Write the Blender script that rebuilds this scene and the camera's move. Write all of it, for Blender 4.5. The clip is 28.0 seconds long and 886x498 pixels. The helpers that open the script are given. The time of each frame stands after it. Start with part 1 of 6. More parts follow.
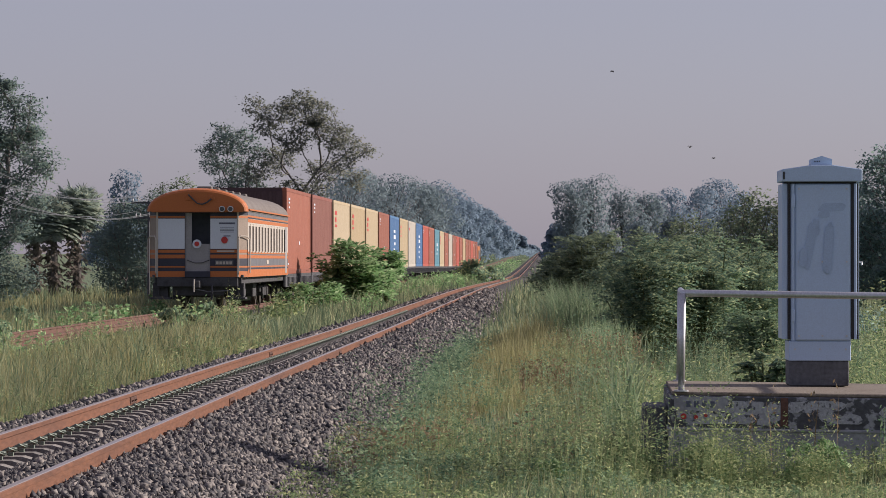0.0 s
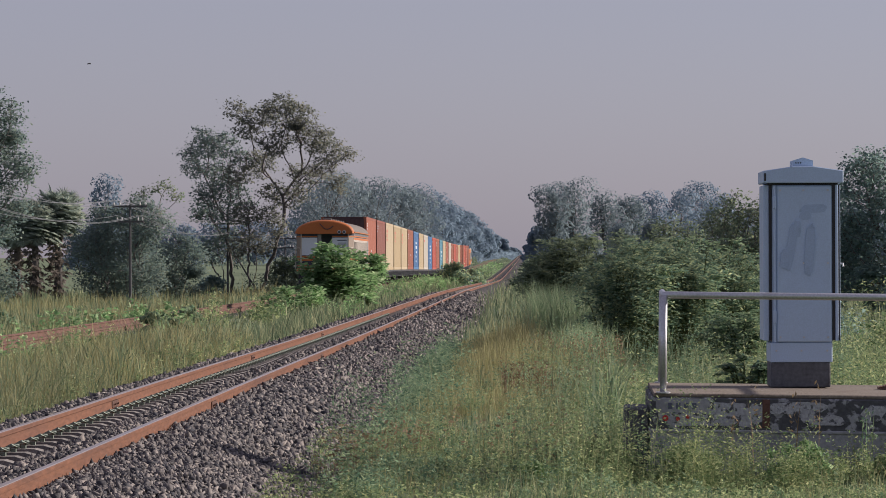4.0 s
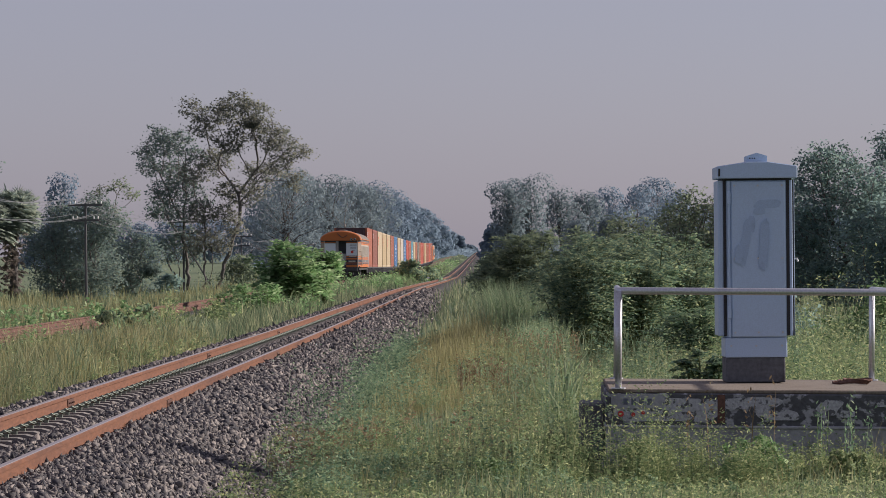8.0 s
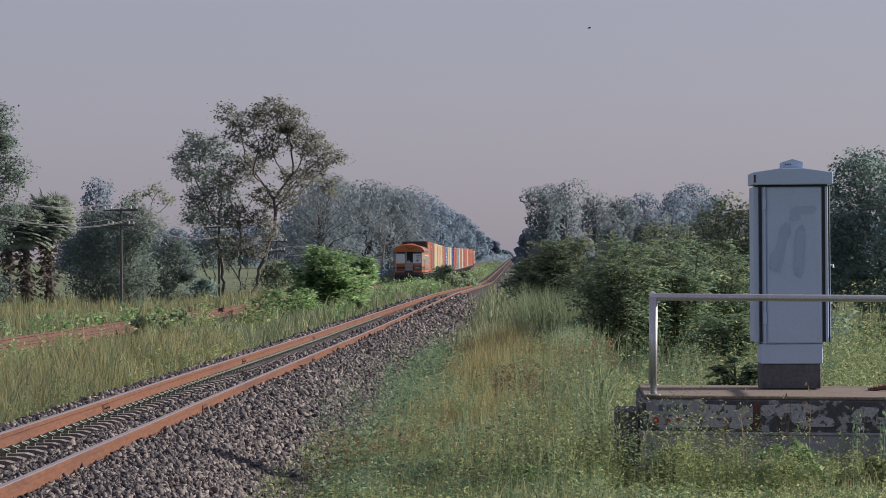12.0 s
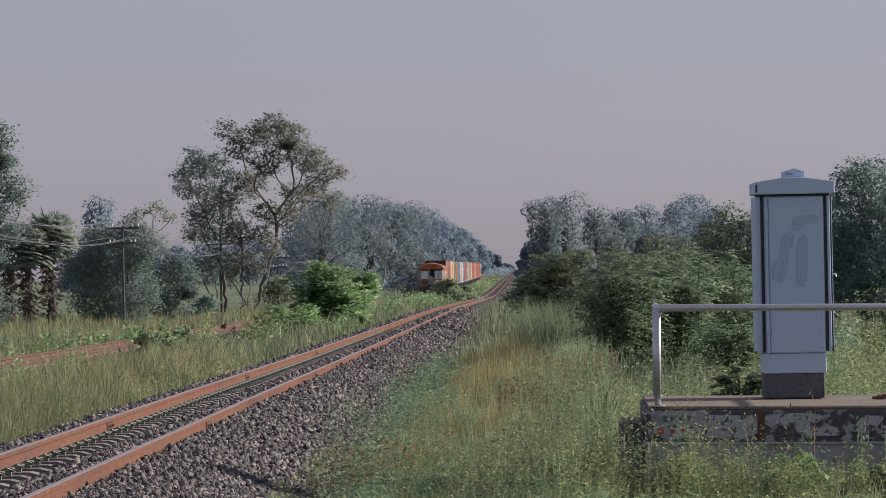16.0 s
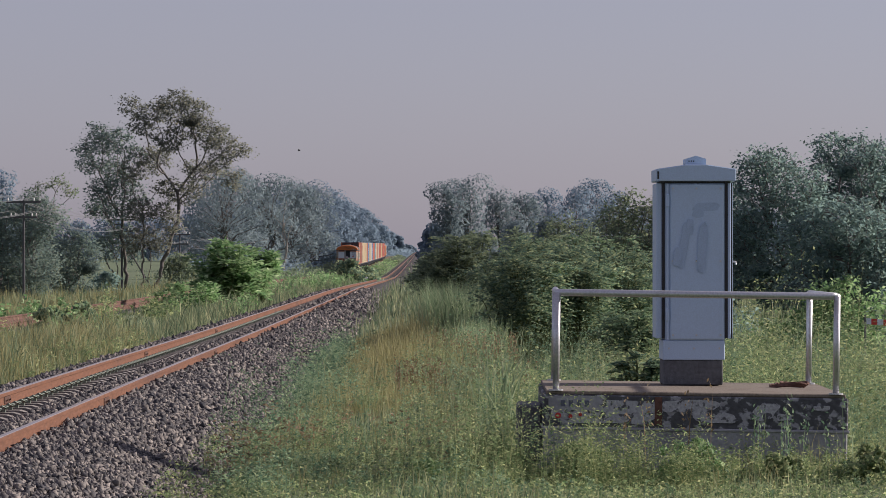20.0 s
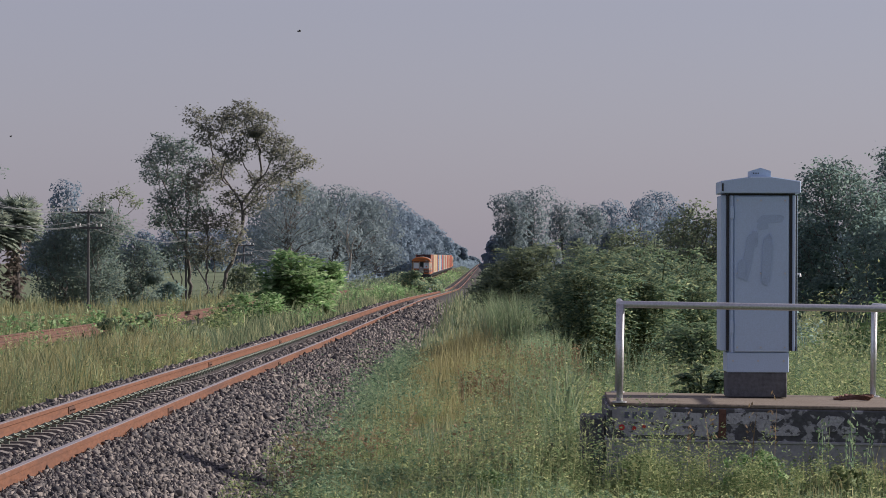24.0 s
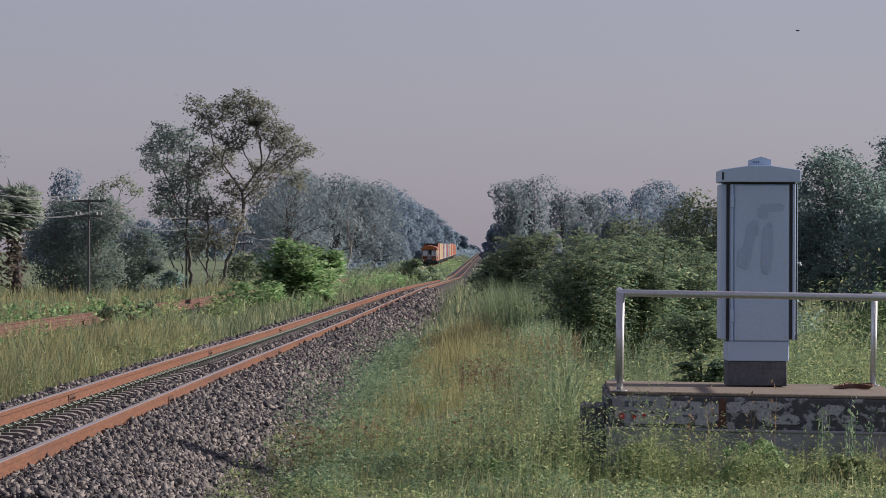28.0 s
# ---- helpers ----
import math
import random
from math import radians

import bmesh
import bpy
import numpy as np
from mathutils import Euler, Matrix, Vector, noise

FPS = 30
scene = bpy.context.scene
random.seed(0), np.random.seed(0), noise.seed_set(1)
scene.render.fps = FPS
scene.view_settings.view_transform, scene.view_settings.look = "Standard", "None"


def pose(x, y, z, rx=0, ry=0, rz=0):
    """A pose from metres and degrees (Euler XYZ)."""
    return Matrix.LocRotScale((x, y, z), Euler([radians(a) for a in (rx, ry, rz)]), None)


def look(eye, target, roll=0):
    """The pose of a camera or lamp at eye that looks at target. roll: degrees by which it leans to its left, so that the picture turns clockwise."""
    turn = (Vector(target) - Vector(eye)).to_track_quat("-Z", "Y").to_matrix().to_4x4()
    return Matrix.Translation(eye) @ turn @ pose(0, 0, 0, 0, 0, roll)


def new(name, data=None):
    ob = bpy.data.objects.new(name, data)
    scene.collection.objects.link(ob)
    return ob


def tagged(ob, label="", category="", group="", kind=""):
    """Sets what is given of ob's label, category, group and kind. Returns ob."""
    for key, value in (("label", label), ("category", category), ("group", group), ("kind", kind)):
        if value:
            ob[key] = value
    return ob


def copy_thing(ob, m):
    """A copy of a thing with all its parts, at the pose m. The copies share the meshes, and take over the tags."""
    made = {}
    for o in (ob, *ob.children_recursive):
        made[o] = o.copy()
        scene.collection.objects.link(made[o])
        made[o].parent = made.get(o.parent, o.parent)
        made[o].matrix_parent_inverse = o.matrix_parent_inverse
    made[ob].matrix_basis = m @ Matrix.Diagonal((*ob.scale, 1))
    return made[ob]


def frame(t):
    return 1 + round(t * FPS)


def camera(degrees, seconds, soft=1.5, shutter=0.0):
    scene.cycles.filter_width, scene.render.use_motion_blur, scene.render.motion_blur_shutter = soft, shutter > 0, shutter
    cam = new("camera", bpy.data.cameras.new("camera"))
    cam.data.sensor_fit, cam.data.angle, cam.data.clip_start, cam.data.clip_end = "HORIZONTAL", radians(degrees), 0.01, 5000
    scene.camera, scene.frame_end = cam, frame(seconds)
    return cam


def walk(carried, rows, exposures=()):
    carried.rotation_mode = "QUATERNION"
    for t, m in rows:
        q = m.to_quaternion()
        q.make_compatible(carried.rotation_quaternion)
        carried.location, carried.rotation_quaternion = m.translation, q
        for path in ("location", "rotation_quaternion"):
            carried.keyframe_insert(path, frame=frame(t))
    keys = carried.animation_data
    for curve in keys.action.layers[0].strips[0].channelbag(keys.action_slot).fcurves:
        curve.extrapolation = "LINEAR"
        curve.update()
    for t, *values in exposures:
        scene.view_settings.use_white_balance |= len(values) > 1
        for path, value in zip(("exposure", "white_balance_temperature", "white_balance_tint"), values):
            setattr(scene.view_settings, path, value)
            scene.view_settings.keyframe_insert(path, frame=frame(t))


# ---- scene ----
# ---------------------------------------------------------------- camera
cam = camera(14.0, 28.0, soft=0.8)
# each row: seconds, sideways, height, tilt, roll, turn
walk(cam, [(t, pose(x, 0, z, rx, ry, rz)) for t, x, z, rx, ry, rz in [
    (0, -0.011, 1.328, 90.161, 0.018, 1.652), (0.5, -0.009, 1.322, 90.210, -0.107, 1.671), (1, -0.009, 1.319, 90.169, 0.401, 1.742),
    (1.5, -0.001, 1.323, 90.177, 0.043, 1.696), (2, 0.001, 1.326, 90.203, -0.066, 1.691), (2.5, -0.002, 1.323, 90.244, -0.145, 1.648),
    (3, -0.001, 1.322, 90.221, -0.121, 1.566), (3.5, -0.010, 1.323, 90.193, 0.076, 1.454), (5.5, -0.009, 1.320, 90.292, 0.352, 1.213),
    (6, -0.006, 1.317, 90.267, 0.511, 1.144), (6.5, 0.001, 1.319, 90.204, 0.491, 1.015), (7, 0.001, 1.320, 90.175, 0.555, 0.882),
    (7.5, 0.000, 1.317, 90.160, 0.332, 0.790), (8, 0.004, 1.320, 90.161, 0.467, 0.669), (8.5, 0.004, 1.321, 90.137, 0.212, 0.512),
    (9, -0.001, 1.318, 90.133, 0.275, 0.540), (9.5, -0.001, 1.321, 90.086, 0.380, 0.692), (10, -0.004, 1.319, 90.083, 0.350, 0.750),
    (10.5, -0.008, 1.320, 90.091, 0.371, 0.831), (11, -0.005, 1.317, 90.136, 0.419, 0.972), (11.5, -0.009, 1.318, 90.191, 0.578, 1.097),
    (12, 0.002, 1.324, 90.251, 0.392, 1.226), (12.5, 0.001, 1.320, 90.292, 0.503, 1.306), (14.5, 0.001, 1.323, 90.422, 0.663, 1.264),
    (15, -0.006, 1.321, 90.444, 1.167, 1.295), (15.5, -0.003, 1.320, 90.455, 1.257, 1.300), (16, -0.004, 1.321, 90.475, 1.098, 1.256),
    (16.5, -0.000, 1.322, 90.457, 1.255, 1.112), (17, 0.007, 1.317, 90.423, 1.192, 0.551), (17.5, 0.011, 1.321, 90.321, 0.812, -0.007),
    (18, 0.011, 1.323, 90.276, 0.692, -0.234), (18.5, 0.010, 1.318, 90.217, 0.144, -0.379), (19, 0.012, 1.316, 90.144, 0.165, -0.470),
    (19.5, 0.011, 1.322, 90.117, -0.076, -0.550), (20, 0.003, 1.323, 90.159, -0.004, -0.307), (20.5, 0.004, 1.321, 90.241, 0.262, -0.185),
    (21, -0.002, 1.318, 90.260, 0.114, -0.143), (21.5, 0.002, 1.318, 90.297, -0.239, 0.115), (23.5, 0.000, 1.318, 90.366, -0.211, 0.672),
    (24, 0.000, 1.320, 90.343, -0.183, 0.704), (24.5, -0.004, 1.321, 90.347, -0.429, 0.697), (25, -0.002, 1.318, 90.299, -0.418, 0.700),
    (25.5, 0.007, 1.318, 90.267, -0.334, 0.697), (26, 0.005, 1.317, 90.244, -0.616, 0.679), (26.5, 0.006, 1.314, 90.188, -0.454, 0.667),
    (27, 0.001, 1.316, 90.143, -0.458, 0.680), (27.5, 0.004, 1.318, 90.133, -0.304, 0.700), (28, 0.002, 1.319, 90.163, -0.221, 0.711),
]], [(0, 1.36, 5880, 15), (1, 1.24, 5880, 15), (2, 1.3, 5880, 15), (28, 1.3, 5880, 15)])

# ---------------------------------------------------------------- light
SUN_AZ, SUN_EL = radians(72), radians(25)      # clockwise from the line of the track, above the horizon
world = bpy.data.worlds.new("world")
scene.world = world
world.use_nodes = True
wt = world.node_tree
sky = wt.nodes.new("ShaderNodeTexSky")
sky.sky_type, sky.sun_disc = "NISHITA", False
sky.sun_elevation, sky.sun_rotation = SUN_EL, SUN_AZ
sky.air_density, sky.dust_density, sky.ozone_density = 1.0, 1.0, 3.0
grey = wt.nodes.new("ShaderNodeHueSaturation")
grey.inputs["Saturation"].default_value = 0.75
wt.links.new(sky.outputs["Color"], grey.inputs["Color"])
wt.links.new(grey.outputs["Color"], wt.nodes["Background"].inputs["Color"])
wt.nodes["Background"].inputs["Strength"].default_value = 0.063
haze = wt.nodes.new("ShaderNodeBackground")       # the damp morning air pales the whole sky
haze.inputs["Color"].default_value, haze.inputs["Strength"].default_value = (0.672, 0.557, 0.632, 1), 0.175
air = wt.nodes.new("ShaderNodeMixShader")
air.inputs[0].default_value = 0.72
wt.links.new(wt.nodes["Background"].outputs[0], air.inputs[1])
wt.links.new(haze.outputs[0], air.inputs[2])
wt.links.new(air.outputs[0], wt.nodes["World Output"].inputs["Surface"])
sun = new("sun", bpy.data.lights.new("sun", "SUN"))
sun.data.energy, sun.data.angle, sun.data.color = 2.45, radians(1.2), (1.0, 0.85, 0.68)
to_sun = Vector((math.sin(SUN_AZ) * math.cos(SUN_EL), math.cos(SUN_AZ) * math.cos(SUN_EL), math.sin(SUN_EL)))
sun.matrix_world = look(to_sun * 300, (0, 0, 0))

# ---------------------------------------------------------------- materials
def mat(name, base, rough=0.7, metal=0.0, vary=0.25, scale=6.0, fine=60.0, bump=0.2, dark=None, spots=0.0, by="noise", spec=0.4, stretch=(1, 1, 1), alt=None, edge=0.26):
    """A worn surface: base colour, broad stains towards dark, fine grain and relief. by: island or object shifts each piece."""
    m = bpy.data.materials.new(name)
    m.use_nodes = True
    nt, bs = m.node_tree, m.node_tree.nodes["Principled BSDF"]
    N, link = nt.nodes.new, nt.links.new
    tex = N("ShaderNodeTexCoord")
    mp = N("ShaderNodeMapping")
    mp.inputs["Scale"].default_value = stretch
    link(tex.outputs["Object"], mp.inputs["Vector"])
    big, small = N("ShaderNodeTexNoise"), N("ShaderNodeTexNoise")
    big.inputs["Scale"].default_value, big.inputs["Detail"].default_value = scale, 6.0
    small.inputs["Scale"].default_value, small.inputs["Detail"].default_value = fine, 4.0
    for n in (big, small):
        link(mp.outputs["Vector"], n.inputs["Vector"])
    d = dark or tuple(c * 0.45 for c in base)
    mix = N("ShaderNodeMix")
    mix.data_type = "RGBA"
    mix.inputs[6].default_value, mix.inputs[7].default_value = (*base, 1), (*d, 1)
    rng = N("ShaderNodeMapRange")
    rng.inputs[1].default_value, rng.inputs[2].default_value = 0.52 - spots * 0.2, 0.52 + edge - spots * 0.2
    rng.inputs[3].default_value, rng.inputs[4].default_value = 0.0, min(1.0, vary * 2.2)
    link(big.outputs["Fac"], rng.inputs[0])
    link(rng.outputs[0], mix.inputs[0])
    out = mix.outputs[2]
    if by in ("island", "object"):
        src = N("ShaderNodeNewGeometry").outputs["Random Per Island"] if by == "island" else N("ShaderNodeObjectInfo").outputs["Random"]
        mix2 = N("ShaderNodeMix")
        mix2.data_type = "RGBA"
        a = alt or tuple(min(1, c * 1.6) for c in base)
        mix2.inputs[7].default_value = (*a, 1)
        pw = N("ShaderNodeMath")
        pw.operation = "POWER"
        pw.inputs[1].default_value = 1.6
        link(src, pw.inputs[0])
        link(pw.outputs[0], mix2.inputs[0])
        link(out, mix2.inputs[6])
        out = mix2.outputs[2]
    val = N("ShaderNodeMapRange")
    val.inputs[1].default_value, val.inputs[2].default_value = 0.3, 0.7
    val.inputs[3].default_value, val.inputs[4].default_value = 1 - vary * 0.5, 1 + vary * 0.35
    link(small.outputs["Fac"], val.inputs[0])
    hsv = N("ShaderNodeHueSaturation")
    link(val.outputs[0], hsv.inputs["Value"])
    link(out, hsv.inputs["Color"])
    link(hsv.outputs["Color"], bs.inputs["Base Color"])
    bs.inputs["Metallic"].default_value = metal
    bs.inputs["Specular IOR Level"].default_value = spec
    ro = N("ShaderNodeMapRange")
    ro.inputs[1].default_value, ro.inputs[2].default_value = 0.3, 0.7
    ro.inputs[3].default_value, ro.inputs[4].default_value = max(0.05, rough - 0.12), min(1, rough + 0.12)
    link(big.outputs["Fac"], ro.inputs[0])
    link(ro.outputs[0], bs.inputs["Roughness"])
    if bump:
        bp = N("ShaderNodeBump")
        bp.inputs["Strength"].default_value, bp.inputs["Distance"].default_value = bump, 0.02
        link(small.outputs["Fac"], bp.inputs["Height"])
        link(bp.outputs["Normal"], bs.inputs["Normal"])
    return m


def leafy(name, a, b, c, trans=0.35, rough=0.55, patch=0.34):
    """Leaves or blades: each one takes a colour between a, b and c; some light passes through."""
    m = bpy.data.materials.new(name)
    m.use_nodes = True
    nt, bs = m.node_tree, m.node_tree.nodes["Principled BSDF"]
    N, link = nt.nodes.new, nt.links.new
    geo = N("ShaderNodeNewGeometry")
    ramp = N("ShaderNodeValToRGB")
    e = ramp.color_ramp.elements
    e[0].color, e[1].color = (*a, 1), (*c, 1)
    mid = e.new(0.55)
    mid.color = (*b, 1)
    link(geo.outputs["Random Per Island"], ramp.inputs["Fac"])
    tex = N("ShaderNodeTexCoord")
    big = N("ShaderNodeTexNoise")
    big.inputs["Scale"].default_value, big.inputs["Detail"].default_value = 0.8, 4.0
    link(tex.outputs["Object"], big.inputs["Vector"])
    val = N("ShaderNodeMapRange")
    val.inputs[1].default_value, val.inputs[2].default_value = 0.3, 0.7
    val.inputs[3].default_value, val.inputs[4].default_value = 1 - patch * 1.1, 1 + patch * 0.9
    link(big.outputs["Fac"], val.inputs[0])
    hsv = N("ShaderNodeHueSaturation")
    link(val.outputs[0], hsv.inputs["Value"])
    link(ramp.outputs["Color"], hsv.inputs["Color"])
    link(hsv.outputs["Color"], bs.inputs["Base Color"])
    bs.inputs["Roughness"].default_value = rough
    bs.inputs["Specular IOR Level"].default_value = 0.12
    tr = N("ShaderNodeBsdfTranslucent")
    link(hsv.outputs["Color"], tr.inputs["Color"])
    mx = N("ShaderNodeMixShader")
    mx.inputs[0].default_value = trans
    link(bs.outputs[0], mx.inputs[1])
    link(tr.outputs[0], mx.inputs[2])
    link(mx.outputs[0], nt.nodes["Material Output"].inputs["Surface"])
    return m


M_SOIL = mat("soil_and_short_grass", (0.125, 0.17, 0.085), 0.95, vary=0.5, scale=0.35, fine=9, bump=0.6, dark=(0.15, 0.145, 0.085))
M_BALLAST = mat("ballast_bed", (0.055, 0.051, 0.05), 0.95, vary=0.9, scale=9.0, fine=20, bump=1.0, dark=(0.03, 0.03, 0.035), edge=0.12)
M_STONE = mat("crushed_stone", (0.045, 0.046, 0.054), 0.9, vary=0.45, scale=8, fine=40, bump=0.4, dark=(0.04, 0.04, 0.045), by="island", alt=(0.285, 0.255, 0.23))
M_RUST = mat("rusty_rail_steel", (0.165, 0.071, 0.037), 0.75, 0.1, vary=0.5, scale=1.6, fine=30, bump=0.25, dark=(0.10, 0.052, 0.04), stretch=(1, 0.15, 1))
M_RAILHEAD = mat("polished_rail_head", (0.40, 0.35, 0.33), 0.42, 0.6, vary=0.2, scale=2, fine=40, bump=0.05, stretch=(1, 0.1, 1))
M_OLDRAIL = mat("old_rusty_rail", (0.135, 0.07, 0.052), 0.9, 0.0, vary=0.6, scale=2, fine=30, bump=0.3, dark=(0.09, 0.05, 0.042))
M_SLEEPER = mat("sleeper_concrete", (0.19, 0.178, 0.165), 0.9, vary=0.5, scale=3, fine=40, bump=0.3, by="object", alt=(0.27, 0.25, 0.23))
M_CLIP = mat("green_grey_rail_clip", (0.21, 0.25, 0.21), 0.55, 0.2, vary=0.4, scale=12, fine=60, bump=0.2)
M_FISH = mat("dark_fishplate_steel", (0.11, 0.058, 0.042), 0.7, 0.3, vary=0.4, scale=8, fine=50, bump=0.3)
M_CONC = mat("weathered_painted_concrete", (0.33, 0.335, 0.35), 0.9, vary=0.5, scale=14, fine=26, bump=0.4, stretch=(0.8, 1, 1), dark=(0.085, 0.088, 0.095), spots=0.55, edge=0.06)
M_CONC_PALE = mat("flaking_pale_paint", (0.40, 0.405, 0.42), 0.9, vary=0.5, scale=20, fine=50, bump=0.4, dark=(0.11, 0.112, 0.12), spots=-0.1, edge=0.05)
M_CONC_TOP = mat("dusty_concrete_top", (0.20, 0.17, 0.135), 0.9, vary=0.5, scale=3.5, fine=40, bump=0.3, dark=(0.145, 0.11, 0.085))
M_CONC_BASE = mat("grey_concrete_footing", (0.33, 0.335, 0.35), 0.9, vary=0.35, scale=2.0, fine=30, bump=0.3, dark=(0.13, 0.13, 0.14))
M_CONC_DARK = mat("damp_dark_plinth", (0.115, 0.12, 0.13), 0.85, vary=0.5, scale=6, fine=30, bump=0.4, dark=(0.05, 0.05, 0.055))
M_GALV = mat("galvanised_pipe", (0.55, 0.56, 0.58), 0.42, 0.75, vary=0.3, scale=5, fine=60, bump=0.08, dark=(0.38, 0.38, 0.40))
M_CAB = mat("grey_painted_cabinet_steel", (0.435, 0.555, 0.72), 0.5, 0.0, vary=0.14, scale=2.2, fine=90, bump=0.03, dark=(0.41, 0.49, 0.59))
M_CABPATCH = mat("cabinet_touch_up_paint", (0.36, 0.465, 0.62), 0.5, 0.0, vary=0.2, scale=9, fine=90, bump=0.03)
# black that stands for shade in the cabinet's gaps and vents, lightened for haze
M_GAP_BLACK = mat("black_rubber_seal", (0.035, 0.036, 0.04), 0.7, vary=0.2, bump=0.05)
M_STEEL = mat("bare_steel_fitting", (0.55, 0.55, 0.56), 0.35, 0.8, vary=0.2, bump=0.05)
M_ORANGE = mat("faded_orange_paint", (0.43, 0.13, 0.032), 0.55, vary=0.25, scale=1.5, fine=30, bump=0.05, dark=(0.42, 0.14, 0.05))
M_CREAM = mat("pale_grey_cream_paint", (0.47, 0.42, 0.36), 0.55, vary=0.2, scale=1.2, fine=30, bump=0.05, dark=(0.40, 0.36, 0.31))
M_WHITE = mat("white_panel_paint", (0.60, 0.64, 0.70), 0.5, vary=0.12, scale=1.2, fine=30, bump=0.03, dark=(0.55, 0.55, 0.56))
M_NAVY = mat("dark_navy_paint", (0.03, 0.032, 0.05), 0.5, vary=0.25, scale=2, fine=30, bump=0.05)
M_GREYBAND = mat("dark_grey_paint", (0.13, 0.13, 0.14), 0.6, vary=0.25, scale=2, fine=30, bump=0.05)
M_ROOF = mat("dusty_grey_roof", (0.165, 0.145, 0.13), 0.85, vary=0.3, scale=1.0, fine=20, bump=0.1, dark=(0.13, 0.105, 0.09))
# black for underframes and other dark parts, lightened to imitate haze
M_UNDER = mat("sooty_underframe", (0.06, 0.06, 0.065), 0.8, vary=0.4, scale=4, fine=30, bump=0.3)
M_PANE = mat("dusty_brown_window_shutter", (0.12, 0.098, 0.082), 0.6, vary=0.3, scale=2, fine=30, bump=0.05)
M_TAN = mat("dusty_tan_paint", (0.26, 0.205, 0.16), 0.6, vary=0.25, scale=2, fine=30, bump=0.05, dark=(0.19, 0.15, 0.125))
# shade painted into the container ends, whatever their own paint
M_SHADED_END = mat("dark_maroon_container_end", (0.075, 0.042, 0.046), 0.7, vary=0.3, scale=1, fine=20, bump=0.05)
# the unlit inside of the coach, its shade put into the colour
M_INSIDE_SHADE = mat("dark_interior", (0.085, 0.095, 0.11), 0.9, vary=0.2, bump=0.0)
M_GREYDOOR = mat("grey_door_paint", (0.30, 0.29, 0.29), 0.6, vary=0.2, scale=2, fine=30, bump=0.05)
M_RED = mat("red_disc_enamel", (0.48, 0.04, 0.035), 0.45, vary=0.15, bump=0.02)
M_INK = mat("dark_sign_ink", (0.10, 0.11, 0.15), 0.6, vary=0.1, bump=0.0)
M_GLASS = mat("dusty_window_glass", (0.035, 0.04, 0.045), 0.15, vary=0.1, bump=0.0, spec=0.6)
M_WHEEL = mat("worn_wheel_steel", (0.10, 0.085, 0.075), 0.55, 0.6, vary=0.3, bump=0.1)
M_WOODPOLE = mat("weathered_timber_pole", (0.10, 0.10, 0.105), 0.9, vary=0.4, scale=4, fine=30, bump=0.4, stretch=(1, 1, 0.1))
M_INSUL = mat("white_porcelain", (0.72, 0.71, 0.68), 0.25, vary=0.1, bump=0.0)
M_WIRE = mat("grey_line_wire", (0.20, 0.21, 0.22), 0.6, 0.2, vary=0.1, bump=0.0)
M_BARK = mat("grey_brown_bark", (0.125, 0.115, 0.108), 0.95, vary=0.4, scale=3, fine=20, bump=0.6, dark=(0.08, 0.07, 0.06), stretch=(1, 1, 0.25))
M_PALEBARK = mat("pale_bare_bark", (0.30, 0.28, 0.25), 0.95, vary=0.4, scale=3, fine=20, bump=0.5, stretch=(1, 1, 0.25))
M_STEM = mat("green_brown_stem", (0.10, 0.12, 0.045), 0.8, vary=0.3, bump=0.1)
PAINT = {
    "rust": mat("rust_red_container_paint", (0.235, 0.076, 0.046), 0.6, vary=0.3, scale=0.8, fine=12, bump=0.05, dark=(0.175, 0.06, 0.038), by="object", alt=(0.31, 0.10, 0.058)),
    "brown": mat("brown_red_container_paint", (0.20, 0.07, 0.05), 0.6, vary=0.3, scale=0.8, fine=12, bump=0.05, dark=(0.15, 0.05, 0.04), by="object", alt=(0.26, 0.08, 0.06)),
    "cream": mat("cream_container_paint", (0.39, 0.30, 0.175), 0.6, vary=0.25, scale=0.8, fine=12, bump=0.05, dark=(0.33, 0.25, 0.145), by="object", alt=(0.44, 0.36, 0.24)),
    "blue": mat("blue_container_paint", (0.04, 0.115, 0.27), 0.5, vary=0.22, scale=0.8, fine=12, bump=0.05, dark=(0.03, 0.08, 0.19), by="object", alt=(0.07, 0.17, 0.33)),
    "red": mat("bright_red_container_paint", (0.34, 0.06, 0.04), 0.6, vary=0.25, scale=0.8, fine=12, bump=0.05, dark=(0.25, 0.05, 0.035), by="object", alt=(0.38, 0.08, 0.05)),
    "teal": mat("teal_container_paint", (0.07, 0.20, 0.27), 0.5, vary=0.22, scale=0.8, fine=12, bump=0.05, dark=(0.05, 0.14, 0.20), by="object", alt=(0.12, 0.28, 0.34)),
    "pale": mat("pale_grey_container_paint", (0.42, 0.385, 0.33), 0.6, vary=0.25, scale=0.8, fine=12, bump=0.05, dark=(0.32, 0.29, 0.25), by="object", alt=(0.48, 0.45, 0.40)),
}
# grass and weeds: dark tones hold extra blue for haze and skylit shadow
L_GRASS = leafy("verge_grass", (0.092, 0.15, 0.09), (0.24, 0.292, 0.168), (0.455, 0.455, 0.265), 0.5)
L_DRY = leafy("dry_straw_grass", (0.23, 0.225, 0.10), (0.36, 0.34, 0.165), (0.49, 0.455, 0.25), 0.45)
L_WEED = leafy("weed_leaves", (0.09, 0.17, 0.11), (0.22, 0.33, 0.195), (0.40, 0.48, 0.28), 0.45)
L_PALEWEED = leafy("yellow_green_weeds", (0.125, 0.205, 0.095), (0.295, 0.37, 0.175), (0.51, 0.53, 0.27), 0.5)
